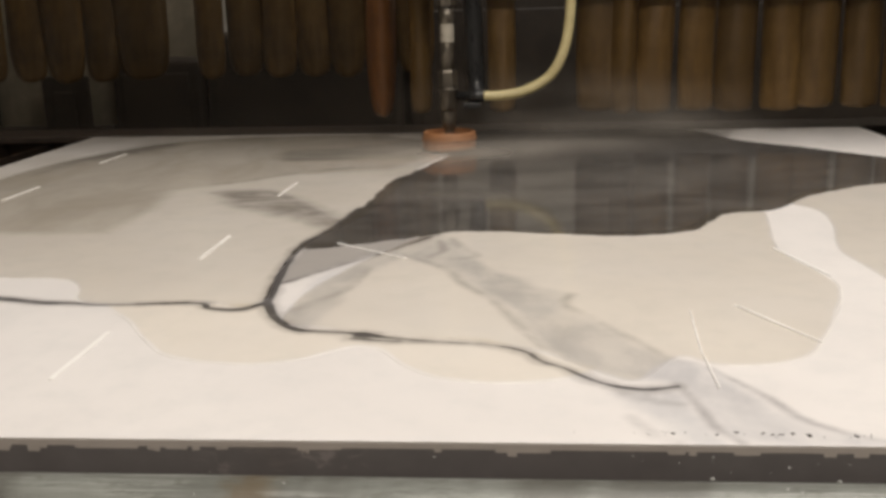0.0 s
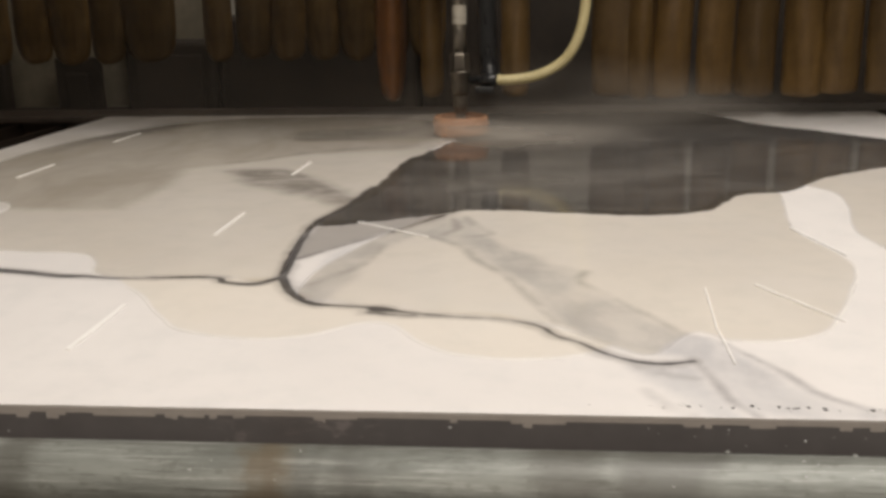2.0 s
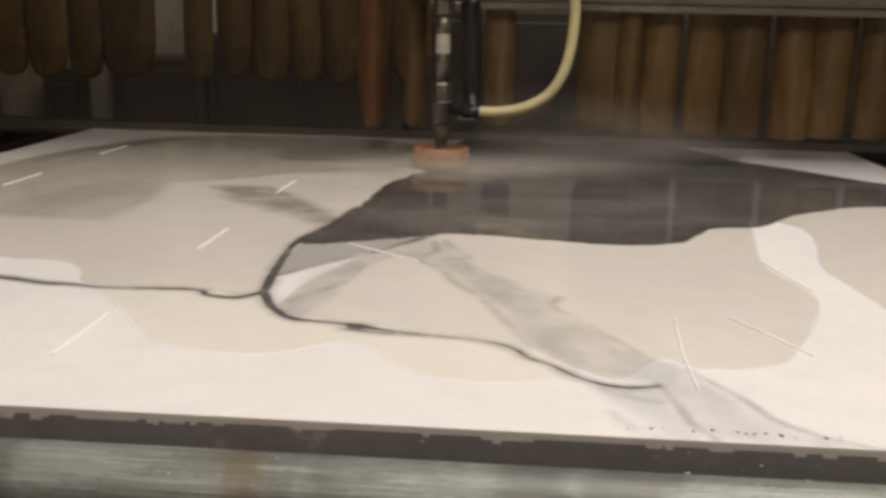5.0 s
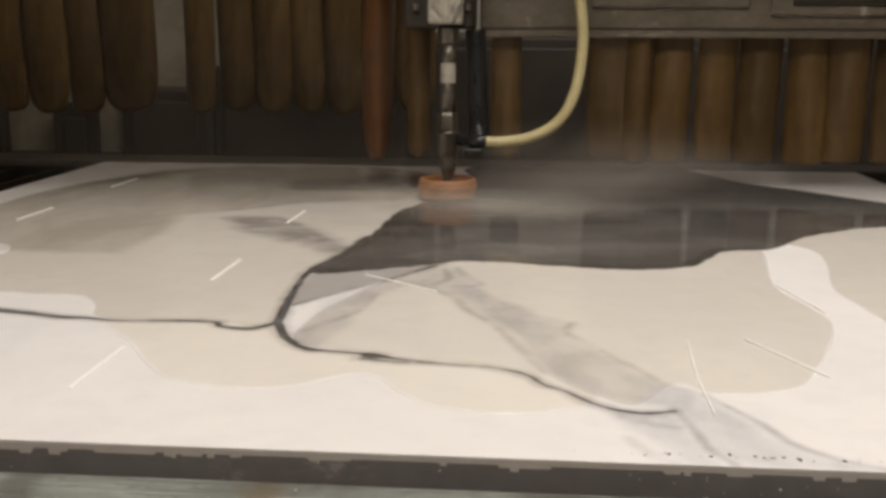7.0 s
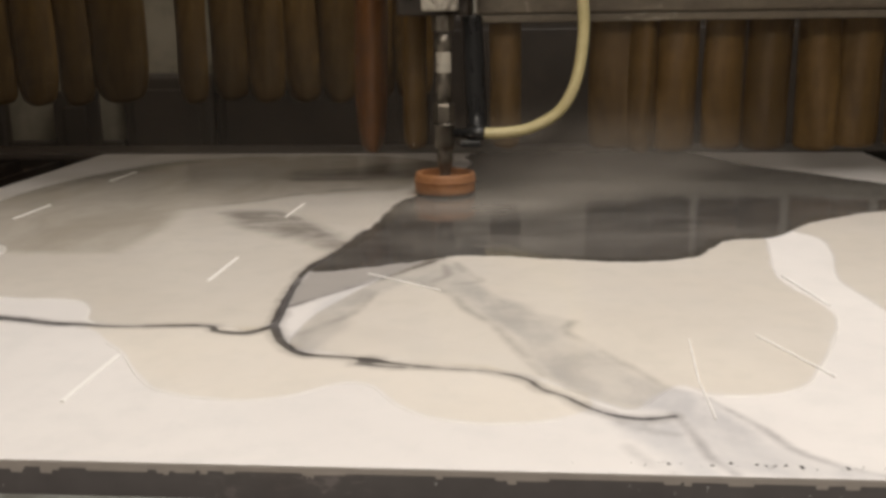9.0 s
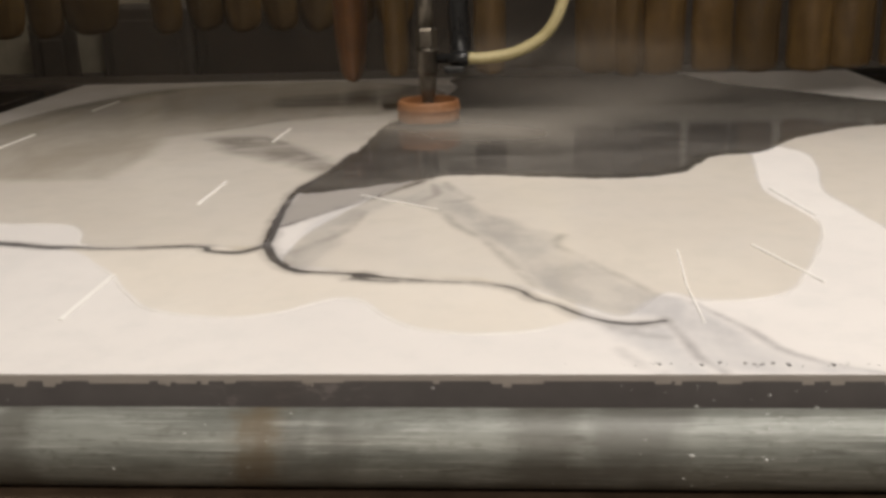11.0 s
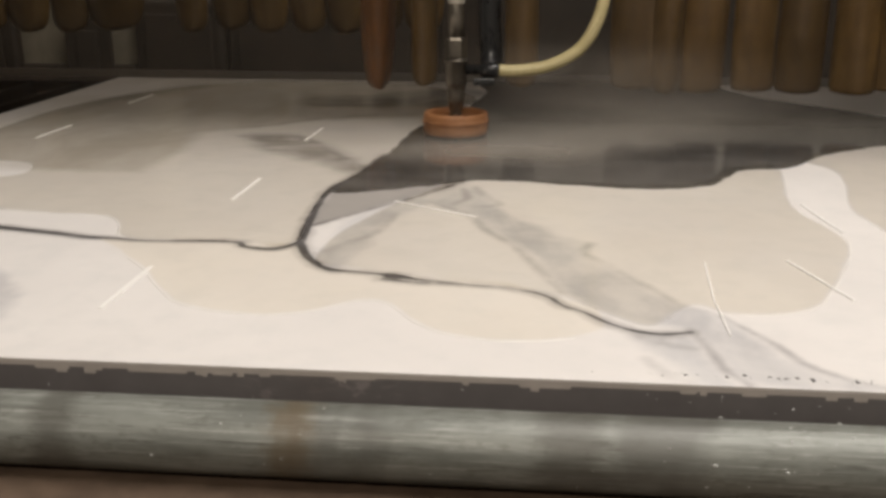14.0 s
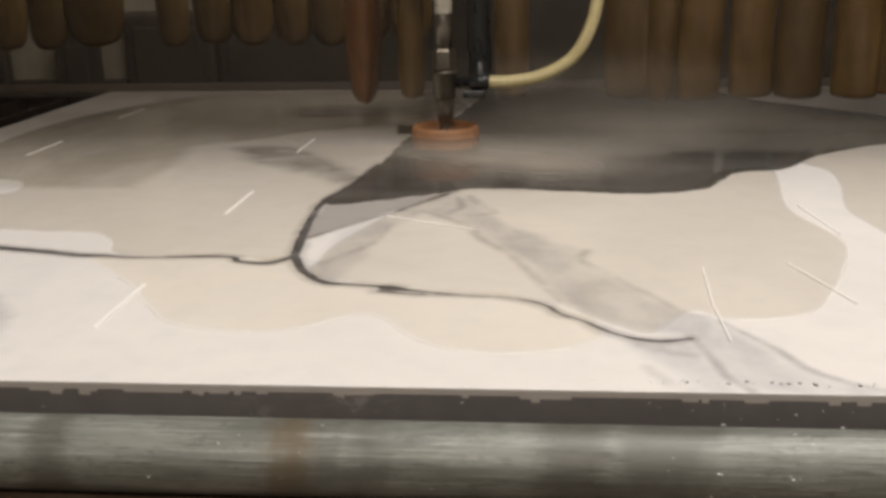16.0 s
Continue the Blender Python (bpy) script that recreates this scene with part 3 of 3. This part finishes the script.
def stone_slab():
    slab = thing("stone_slab", box(bmesh.new(), -0.9, 0.9, 0.0, 1.69, -0.034, -0.0005, 0.0008), M_EDGE, "large white stone slab with grey veins and a dark field, wet, on the cutting table", "stone slab")
    xs = np.unique(np.concatenate([np.arange(-0.9, -0.5, 0.006), np.arange(-0.5, 0.7, 0.0025), np.linspace(0.7, 0.9, 35)]).round(5))
    ys = np.unique(np.concatenate([np.arange(0, 0.75, 0.0025), np.linspace(0.75, 1.69, 160)]).round(5))
    gx, gy = np.meshgrid(xs, ys)
    px, py = gx.ravel(), gy.ravel()
    nx, ny = len(xs), len(ys)
    i = (np.arange(ny - 1)[:, None] * nx + np.arange(nx - 1)[None, :]).ravel()
    quads = np.stack([i, i + 1, i + nx + 1, i + nx], 1)
    me = bpy.data.meshes.new("polished_face")
    me.from_pydata(np.stack([px, py, np.zeros_like(px)], 1).tolist(), [], quads.tolist())
    me.materials.append(M_FACE)
    vein = np.full(px.shape, 9.0)
    for line in (VEIN_LEFT, VEIN_UP, VEIN_DOWN, VEIN_SPLIT, WEDGE_LINE):
        vein = np.minimum(vein, to_vein(px, py, line))
    vein = np.minimum(vein, np.hypot((px + 0.014) / 1.9, py - 0.226) - 0.0062)
    faint = np.minimum.reduce([to_vein(px, py, line) for line in FAINT_LINES])
    fields = {"thin": np.minimum(to_vein(px, py, VEIN_LOW), to_vein(px, py, VEIN_EAST)), "vein": vein, "faint": faint, "rear_shade": to_field(px, py, REAR_SHADE), "dark": to_field(px, py, round_off(DARK_FIELD, True)), "wedge": to_field(px, py, round_off(WEDGE, True)),
              "veil": np.minimum.reduce([to_field(px, py, round_off(o, True)) for o in (VEIL, VEIL_WEST, VEIL_SOUTH_WEST, VEIL_FRONT)]),
              "smear": np.minimum.reduce([to_field(px, py, round_off(o, True)) for o in SMEARS]),
              "wet": np.minimum.reduce([to_field(px, py, round_off(o, True)) for o in (WET_WEST, WET_MIDDLE, WET_EAST)])}
    for name, values in fields.items():
        me.attributes.new(name, "FLOAT", "POINT").data.foreach_set("value", values.astype(np.float32))
    face = new("polished_face", me)
    face.parent = slab
    tagged(face, "polished white stone face with grey clouds and dark veins")
    return slab


stone_slab()


# ---- water on the slab ----
def film(name, outline, material, label, height=0.0012, rim=0.0055, rough=0.004):
    """A thin sheet of water with a rounded shore; its outline wavers a little."""
    line = smooth_line([(x, y, 0) for x, y in outline], 10, True)
    line = [p + rough * Vector((noise.noise(p * 22), noise.noise(p * 22 + Vector((7, 3, 1))), 0)) for p in line]
    n = len(line)
    area = sum(line[i].x * line[(i + 1) % n].y - line[(i + 1) % n].x * line[i].y for i in range(n))
    sign = 1 if area > 0 else -1
    bm = bmesh.new()
    layer = bm.verts.layers.float.new("shore")
    rings = []
    for inset, z, mark in ((0.0, 0.00025, 1.0), (rim * 0.35, height * 0.75, 0.9), (rim, height, 0.0), (rim + 0.003, height, 0.0)):
        ring = []
        for i, p in enumerate(line):
            d = (line[(i + 2) % n] - line[i - 2]).normalized()
            v = bm.verts.new(p + sign * inset * Vector((-d.y, d.x, 0)) + Vector((0, 0, z)))
            v[layer] = mark
            ring.append(v)
        rings.append(ring)
    for a, b in zip(rings, rings[1:]):
        for i in range(n):
            j = (i + 1) % n
            bm.faces.new((a[i], a[j], b[j], b[i]))
    bmesh.ops.triangulate(bm, faces=[bm.faces.new(rings[-1])])
    ob = thing(name, bm, material, label, "puddle", smooth=True)
    if sum(p.normal.z * p.area for p in ob.data.polygons) < 0:
        ob.data.flip_normals()
    return ob


def shore_glint(parent, outline, keep, half=0.0011):
    """A thin white ridge, painting the highlight along the part of a shore that keep() names."""
    line = smooth_line([(x, y, 0) for x, y in outline], 10, True)
    line = [p + 0.004 * Vector((noise.noise(p * 22), noise.noise(p * 22 + Vector((7, 3, 1))), 0)) for p in line]
    n = len(line)
    bm = bmesh.new()
    rows = {}
    for i, p in enumerate(line):
        if keep(p):
            d = (line[(i + 1) % n] - line[i - 1]).normalized()
            side = Vector((-d.y, d.x, 0)) * half * (0.55 + 0.9 * abs(noise.noise(p * 60)))
            rows[i] = [bm.verts.new(p + k * side + Vector((0, 0, z))) for k, z in ((-1, 0.0002), (0, 0.0008), (1, 0.0002))]
    for i in rows:
        j = (i + 1) % n
        if j in rows:
            for k in (0, 1):
                bm.faces.new((rows[i][k], rows[i][k + 1], rows[j][k + 1], rows[j][k]))
    return part("shore_glint", bm, M_GLINT, parent, "thin white highlight along the water's shore", True)


for outline in (WET_WEST, WET_MIDDLE, WET_EAST):
    sheet = film("water_film", outline, M_FILM, "thin milky water film on the white stone")
    if outline is WET_MIDDLE:
        shore_glint(sheet, outline, lambda p: p.x > 0.30 and p.y < 0.53)
    if outline is WET_WEST:
        shore_glint(sheet, outline, lambda p: p.x < -0.325 and p.y < 0.46 and p.x > -0.52)
TONGUE_OUTLINE = [(-0.335, 0.375), (-0.300, 0.318), (-0.250, 0.262), (-0.208, 0.196), (-0.165, 0.160), (-0.110, 0.150), (-0.062, 0.160), (-0.022, 0.196), (0.004, 0.190), (0.030, 0.150), (0.062, 0.122), (0.106, 0.109),
                               (0.151, 0.116), (0.185, 0.132), (0.20, 0.17), (0.17, 0.26), (0.06, 0.32), (-0.05, 0.38), (-0.2, 0.42)]
TONGUE = film("water_tongue", TONGUE_OUTLINE, M_TONGUE, "milky water tongue creeping over dry white stone", 0.0011)
shore_glint(TONGUE, TONGUE_OUTLINE, lambda p: p.y < (0.30 if p.x < -0.14 else 0.205) and p.x < 0.17)


# ---- gantry with cutting head and curtains ----
Y0, SPEED = 1.398, 0.029


def strip(name, width, height, parent, material, place, turn=0.0, lean=0.0, taper=0.75, seed=0, sag=0.006, label="", curl=1.0):
    """A hanging strip: slightly cupped, wavy, with a rounded lower end and real thickness."""
    bm = bmesh.new()
    rows, cols, thick = 22, 8, 0.004
    front, back = [], []
    for r in range(rows + 1):
        h = height * (r / rows) ** 1.3
        k = min(1.0, (h / (0.9 * width * curl)))
        w = width * (taper + (1 - taper) * math.sqrt(max(0.0, 1 - (1 - k) ** 2)))
        f, b = [], []
        for c in range(cols + 1):
            u = c / cols * 2 - 1
            drop = 0.16 * min(curl, 0.4 / curl) * width * u * u * (1 - k)
            x = u * w / 2 + lean * (1 - h / height) + 0.05 * width * noise.noise(Vector((seed, h * 5, 1)))
            y = sag * (u * u) * 1.6 + 0.012 * noise.noise(Vector((seed * 3.1, h * 4, u * 0.6)))
            f.append(bm.verts.new((x, y, h + drop)))
            b.append(bm.verts.new((x, y + thick, h + drop)))
        front.append(f)
        back.append(b)
    for grid in (front, back):
        for a, b in zip(grid, grid[1:]):
            for c in range(cols):
                bm.faces.new((a[c], a[c + 1], b[c + 1], b[c]))
    for r in range(rows):
        for c in (0, cols):
            bm.faces.new((front[r][c], front[r + 1][c], back[r + 1][c], back[r][c]))
    for r in (0, rows):
        for c in range(cols):
            bm.faces.new((front[r][c], front[r][c + 1], back[r][c + 1], back[r][c]))
    ob = part(name, bm, material, parent, label, True)
    ob.matrix_local = pose(*place, 0, 0, turn)
    return ob


def gantry():
    rng = random.Random(4)
    g = root("waterjet_gantry", "waterjet gantry with cutting head, cream hose and hanging strip curtains", "gantry")
    # pale cover plate and rails
    cover = part("bridge_cover", box(bmesh.new(), 0.05, 1.75, 0.180, 0.200, 0.318, 0.657, 0.006), M_COVER, g, "scraped pale brown painted cover")
    part("lower_lip", box(bmesh.new(), 0.05, 1.75, 0.166, 0.200, 0.303, 0.3175, 0.003), M_COVER, cover)
    part("panel", box(bmesh.new(), 0.27, 0.58, 0.167, 0.1795, 0.36, 0.652, 0.006), M_COVER, cover)
    part("panel", box(bmesh.new(), 0.62, 1.2, 0.167, 0.1795, 0.345, 0.652, 0.006), M_COVER, cover)
    part("slot", box(bmesh.new(), 0.66, 0.88, 0.161, 0.1668, 0.365, 0.378, 0.002), M_DARK, cover)
    part("bolt", lathe(bmesh.new(), [(0.0, 0.0), (0.012, 0.0), (0.012, 0.01), (0.0, 0.01)], 12, (0.36, 0.155, 0.39)), M_STEEL, cover)
    # unseen beam, made deep and drawn forwards to shade curtains and rear slab
    part("shading_beam", box(bmesh.new(), -1.75, 1.75, -0.16, 0.60, 0.660, 0.95, 0.01), M_DARK, g)
    # head bracket
    bracket = part("head_bracket", box(bmesh.new(), -0.085, 0.045, 0.01, 0.178, 0.318, 0.62, 0.006), M_DARK, g, "dark steel head bracket")
    part("clamp", box(bmesh.new(), -0.035, 0.028, -0.04, 0.012, 0.325, 0.48, 0.005), M_PALE, bracket, "pale scraped clamp block")
    part("clamp_nut", lathe(bmesh.new(), [(0.0, 0.0), (0.02, 0.0), (0.02, 0.028), (0.0, 0.028)], 6, (0, 0, 0.291)), M_STEEL, bracket)
    for x in (-0.06, 0.036):
        part("bolt", lathe(bmesh.new(), [(0.0, 0), (0.007, 0), (0.007, 0.012), (0, 0.012)], 10, (x, 0.002, 0.35)), M_STEEL, bracket)
    # cutting head, axis at the origin
    bm = lathe(bmesh.new(), [(0.0, 0.168), (0.0135, 0.168), (0.0135, 0.215), (0.0125, 0.218), (0.0125, 0.262), (0.015, 0.265), (0.015, 0.2905), (0.0, 0.2905)], 28)
    head = part("cutting_head", bm, M_STEEL, g, "dull steel waterjet cutting head", True)
    part("collar", lathe(bmesh.new(), [(0.0, 0.133), (0.0185, 0.133), (0.0195, 0.136), (0.0195, 0.163), (0.0175, 0.1675), (0.0, 0.1675)], 6), M_STEEL, head)
    part("mixing_body", lathe(bmesh.new(), [(0.0, 0.085), (0.015, 0.085), (0.018, 0.09), (0.018, 0.125), (0.0205, 0.127), (0.0205, 0.1325), (0.0, 0.1325)], 28), M_STEEL, head, "", True)
    part("nozzle_nut", lathe(bmesh.new(), [(0.0, 0.048), (0.0110, 0.048), (0.0145, 0.062), (0.0155, 0.0845), (0.0, 0.0845)], 20), M_STEEL, head)
    part("nozzle", lathe(bmesh.new(), [(0.0, 0.004), (0.0035, 0.004), (0.0045, 0.026), (0.0095, 0.0275), (0.0098, 0.0475), (0.0, 0.0475)], 14), M_STEEL, head)
    part("worn_sticker", lathe(bmesh.new(), [(0.0138, 0.222), (0.0142, 0.222), (0.0142, 0.258), (0.0138, 0.258)], 28), M_PALE, head, "pale worn paint patch")
    head.location.z = -0.0032
    guard = part("splash_guard", lathe(bmesh.new(), [(0.010, 0.035), (0.046, 0.034), (0.046, 0.042), (0.052, 0.044), (0.0545, 0.040), (0.0550, 0.03), (0.0545, 0.012), (0.0535, 0.007), (0.044, 0.007), (0.044, 0.03), (0.010, 0.030)], 48), M_GUARD, head, "orange rubber splash guard disc", True)
    part("guard_band", lathe(bmesh.new(), [(0.0553, 0.026), (0.0563, 0.027), (0.0563, 0.031), (0.0553, 0.032)], 48), M_GUARD, guard)
    # abrasive inlet, hose
    inlet = part("abrasive_inlet", lathe(bmesh.new(), [(0, 0.017), (0.0085, 0.017), (0.0085, 0.045), (0.0125, 0.046), (0.0125, 0.074), (0.010, 0.077), (0, 0.077)], 20, (-0.004, 0, 0.114), "X"), M_BLACK, head, "black hose fitting", True)
    part("inlet_block", box(bmesh.new(), 0.03, 0.066, -0.012, 0.012, 0.089, 0.1008, 0.002), M_BLACK, inlet)
    bm = tube(bmesh.new(), [(0.064, 0, 0.1108), (0.105, 0.0, 0.1105), (0.157, 0.0, 0.120), (0.206, 0.0, 0.149), (0.234, 0.0, 0.200), (0.246, 0.01, 0.27), (0.245, 0.015, 0.34), (0.225, 0.02, 0.46), (0.20, 0.025, 0.658)], 0.0103)
    part("abrasive_hose", bm, M_HOSE, g, "cream plastic abrasive hose", True)
    bm = tube(bmesh.new(), [(0.056, 0.045, 0.104), (0.056, 0.058, 0.135), (0.053, 0.06, 0.18), (0.052, 0.06, 0.24), (0.047, 0.06, 0.317)], 0.019)
    part("water_hose", bm, M_BLACK, g, "shiny black rubber hose", True)
    # front curtain
    rail = part("front_curtain_rail", box(bmesh.new(), -0.30, 1.75, 0.240, 0.262, 0.60, 0.64, 0.004), M_DARK, g)
    strip("curtain_strip", 0.066, 0.58, rail, M_ORANGE, (-0.148, 0.185, 0.050), 14, -0.010, 0.46, 3, 0.024, "orange stained plastic strip", 2.6)
    strip("curtain_strip", 0.048, 0.58, rail, M_STRIP, (-0.078, 0.205, 0.056), -8, 0, 0.75, 5)
    strip("curtain_strip", 0.062, 0.58, rail, M_STRIP, (0.106, 0.205, 0.056), 4, 0, 0.8, 6)
    strip("curtain_strip", 0.086, 0.58, rail, M_STRIP, (0.312, 0.208, 0.052), -10, 0, 0.88, 7, 0.006, "", 0.4)
    strip("curtain_strip", 0.060, 0.58, rail, M_STRIP, (0.378, 0.190, 0.048), 8, 0, 0.80, 8, 0.016, "", 0.4)
    x = 0.448
    for i in range(14):
        strip("curtain_strip", 0.080 + 0.006 * rng.random(), 0.58, rail, M_STRIP, (x, 0.216 + 0.008 * (i % 2), 0.046 + 0.008 * rng.random()), rng.uniform(-10, 4), rng.uniform(-0.012, 0.004), 0.90, 10 + i, 0.010, "", 0.25)
        x += 0.0888
    # rear curtain
    rail = part("rear_curtain_rail", box(bmesh.new(), -1.75, 1.75, 1.03, 1.06, 0.86, 0.90, 0.004), M_DARK, g)
    x, widths = -1.66, [0.12, 0.128, 0.130, 0.112, 0.185]
    for i, w in enumerate(widths):
        x0 = (-1.60, -1.48, -1.356, -1.232, -1.135)[i]
        strip("curtain_strip", w, 0.82, rail, M_STRIP, (x0 + w / 2, 1.045 + 0.012 * (i % 2), 0.072 + 0.012 * rng.random()), rng.uniform(-8, 8), 0, 0.62, 40 + i, 0.012)
    for i in range(7):
        w = 0.092 if i == 0 else 0.112
        strip("curtain_strip", w, 0.82, rail, M_STRIP, (-0.865 + w / 2 + 0.1075 * i - (0.008 if i else 0), 1.045 + 0.012 * (i % 2), 0.080 + 0.010 * rng.random()), rng.uniform(-6, 6), 0, 0.62, 50 + i, 0.012)
    return g


GANTRY = gantry()


# ---- spray, and one sheet of haze ----
def spray_and_haze():
    rng = random.Random(9)
    puffs = []
    # the last, wide one is a haze sheet added to lift the dark background
    for i, (x, y, z, sx, sz, dense) in enumerate(((0.24, -0.18, 0.02, 0.34, 0.060, 0.65), (0.34, -0.12, 0.03, 0.38, 0.085, 0.4), (0.19, 0.06, 0.06, 0.38, 0.11, 0.55),
                                                  (0.07, -0.30, 0.015, 0.38, 0.058, 1.6), (0.34, 0.10, 0.05, 0.40, 0.13, 0.45), (0.42, -0.05, 0.03, 0.34, 0.09, 0.55),
                                                  (0.0, 0.145, 0.05, 2.2, 0.55, 0.20))):
        bm = bmesh.new()
        bmesh.ops.create_grid(bm, x_segments=18, y_segments=18, size=1.0, matrix=Matrix.Rotation(radians(90), 4, "X"))
        layer = bm.verts.layers.float.new("dense")
        for v in bm.verts:
            v[layer] = dense
            v.co.y += 0.4 * (v.co.x ** 2 + v.co.z ** 2)
        ob = thing("spray_puff", bm, M_MIST, "faint grey veil of fine water spray and haze", "spray", "stuff", "spray round the cutting head", True)
        ob.scale = (sx, 0.05 if i == 6 else 0.10, sz)
        puffs.append((ob, x, y, z, rng.random() * 6.28))
    return puffs


PUFFS = spray_and_haze()


# ---- thin white lines on the slab ----
def marker_mesh(length, half=0.0016):
    bm = box(bmesh.new(), -half, half, 0.0, length, 0.0, 0.0014, 0.0005)
    return mesh_from(bm, "marker_strip", M_WHITE)


def at_ends(a, b, z=0.0001):
    turn = math.degrees(math.atan2(-(b[0] - a[0]), b[1] - a[1]))
    return pose(a[0], a[1], z, 0, 0, turn)


def markers():
    made = []
    for i, (a, b) in enumerate((((-0.259, 0.111), (-0.259, 0.232)), ((-0.259, 0.507), (-0.257, 0.630)), ((-0.258, 0.910), (-0.254, 1.030)), ((-0.711, 0.891), (-0.708, 1.014)), ((-0.709, 1.275), (-0.704, 1.399)),
                                ((0.285, 0.100), (0.286, 0.176)), ((0.285, 0.176), (0.295, 0.300)), ((-0.006, 0.507), (-0.103, 0.586)), ((0.394, 0.206), (0.342, 0.318)), ((0.465, 0.425), (0.434, 0.551)))):
        ob = new("white_marker", marker_mesh(math.dist(a, b), (0.0024, 0.0022, 0.0022, 0.0024, 0.0024, 0.0008, 0.0008, 0.0016, 0.0012, 0.0014)[i]))
        tagged(ob, "thin white line on wet stone", "plastic strip", "white strips on the slab")
        ob.matrix_basis = at_ends(a, b)
        made.append(ob)
    return made


MARKERS = markers()


# ---- dark machines and pale wall behind ----
def machine(x0, x1, y0, y1, top, bevel=0.03):
    m = thing("machine_cabinet", box(bmesh.new(), x0, x1, y0, y1, -0.9, top, bevel, 4), M_DARK, "dark painted machine cabinet behind the cutting table", "machine cabinet")
    part("door", box(bmesh.new(), x0 + 0.05, x1 - 0.05, y0 - 0.018, y0 - 0.002, -0.8, top - 0.06, 0.006), M_DARK, m)
    return m


machine(-1.965, -1.48, 3.205, 3.26, -0.150, 0.012)
machine(-2.60, -1.968, 3.2, 3.26, 0.25, 0.02)
machine(-1.755, -1.565, 3.185, 3.204, 0.05, 0.006)
machine(-1.476, -1.105, 3.2, 3.26, 0.115, 0.028)
machine(-1.10, -0.32, 3.2, 3.8, 0.20)
machine(-0.30, 2.1, 3.22, 3.8, 0.33)


thing("partition_panel", box(bmesh.new(), -2.6, -1.104, 3.270, 3.31, -0.9, 1.6, 0.006), M_CREAM, "cream painted partition panel behind the machines", "partition panel")


# ---- grit along the front of the slab ----
def grit():
    rng = random.Random(3)
    bm = bmesh.new()
    for i in range(34):
        x = 0.165 + 0.23 * rng.random()
        y = 0.017 + rng.gauss(0, 0.0018)
        s = 0.0003 + 0.0007 * rng.random() ** 3
        bmesh.ops.create_icosphere(bm, subdivisions=1, radius=s, matrix=Matrix.Translation((x, y, s * 0.5)) @ Matrix.Diagonal((1.8, 1, 0.7, 1)))
    return thing("grit", bm, M_GRIT, "black abrasive grains scattered near the slab edge", "grit", "stuff")


grit()


def droplets():
    """Water drops clinging to the pipe and the sawn edge."""
    rng = random.Random(12)
    bm = bmesh.new()
    for i in range(64):
        x = rng.uniform(-0.55, 0.75) if i % 2 else rng.gauss(0.28, 0.05)
        s = 0.00034 + 0.0008 * rng.random() ** 3
        if i % 3:
            a = radians(rng.uniform(95, 215))
            place = (x, -0.048 + 0.0275 * math.cos(a), -0.0335 + 0.0275 * math.sin(a))
        else:
            place = (x, -0.0002, -0.006 - 0.020 * rng.random())
        bmesh.ops.create_icosphere(bm, subdivisions=2, radius=s, matrix=Matrix.Translation(place) @ Matrix.Diagonal((1 + 1.5 * rng.random(), 0.8, 1.1, 1)))
    return thing("water_drops", bm, M_DROP, "clear water drops on the pipe and slab edge", "water drops", "stuff", smooth=True)


droplets()


def motions():
    walk(GANTRY, [(t, pose(-0.015, Y0 - SPEED * t, 0)) for t in (0, 4, 8, 12, 16)])
    for i, (ob, x, y, z, phase) in enumerate(PUFFS):
        rows = []
        for k in range(17):
            a = phase + k * 1.35
            rows.append((k, pose(-0.015 + x + 0.03 * math.sin(a), Y0 - SPEED * k + y, z + 0.012 * math.sin(1.7 * a), 0, 4 * math.sin(a), 0)))
        walk(ob, rows)
    walk(TONGUE, [(t, pose(dx, dy, 0)) for t, dx, dy in ((0, 0, 0), (5, -0.003, -0.016), (8, -0.006, -0.025), (11, -0.010, -0.033), (16, -0.016, -0.042))])
    walk(MARKERS[7], [(t, at_ends(a, b)) for t, a, b in ((0, (-0.006, 0.507), (-0.103, 0.586)), (5, (0.018, 0.489), (-0.080, 0.567)), (8, (0.030, 0.475), (-0.072, 0.555)), (10.5, (0.039, 0.471), (-0.066, 0.549)), (12, (0.046, 0.466), (-0.059, 0.539)), (16, (0.058, 0.438), (-0.054, 0.498)))])
    walk(MARKERS[8], [(t, at_ends(a, b)) for t, a, b in ((0, (0.394, 0.208), (0.342, 0.318)), (5, (0.404, 0.201), (0.349, 0.313)), (8, (0.406, 0.202), (0.360, 0.314)), (10.5, (0.409, 0.199), (0.371, 0.313)), (16, (0.415, 0.195), (0.384, 0.31)))])
    walk(MARKERS[9], [(t, at_ends(a, b)) for t, a, b in ((0, (0.465, 0.425), (0.434, 0.551)), (16, (0.468, 0.427), (0.456, 0.545)))])


motions()
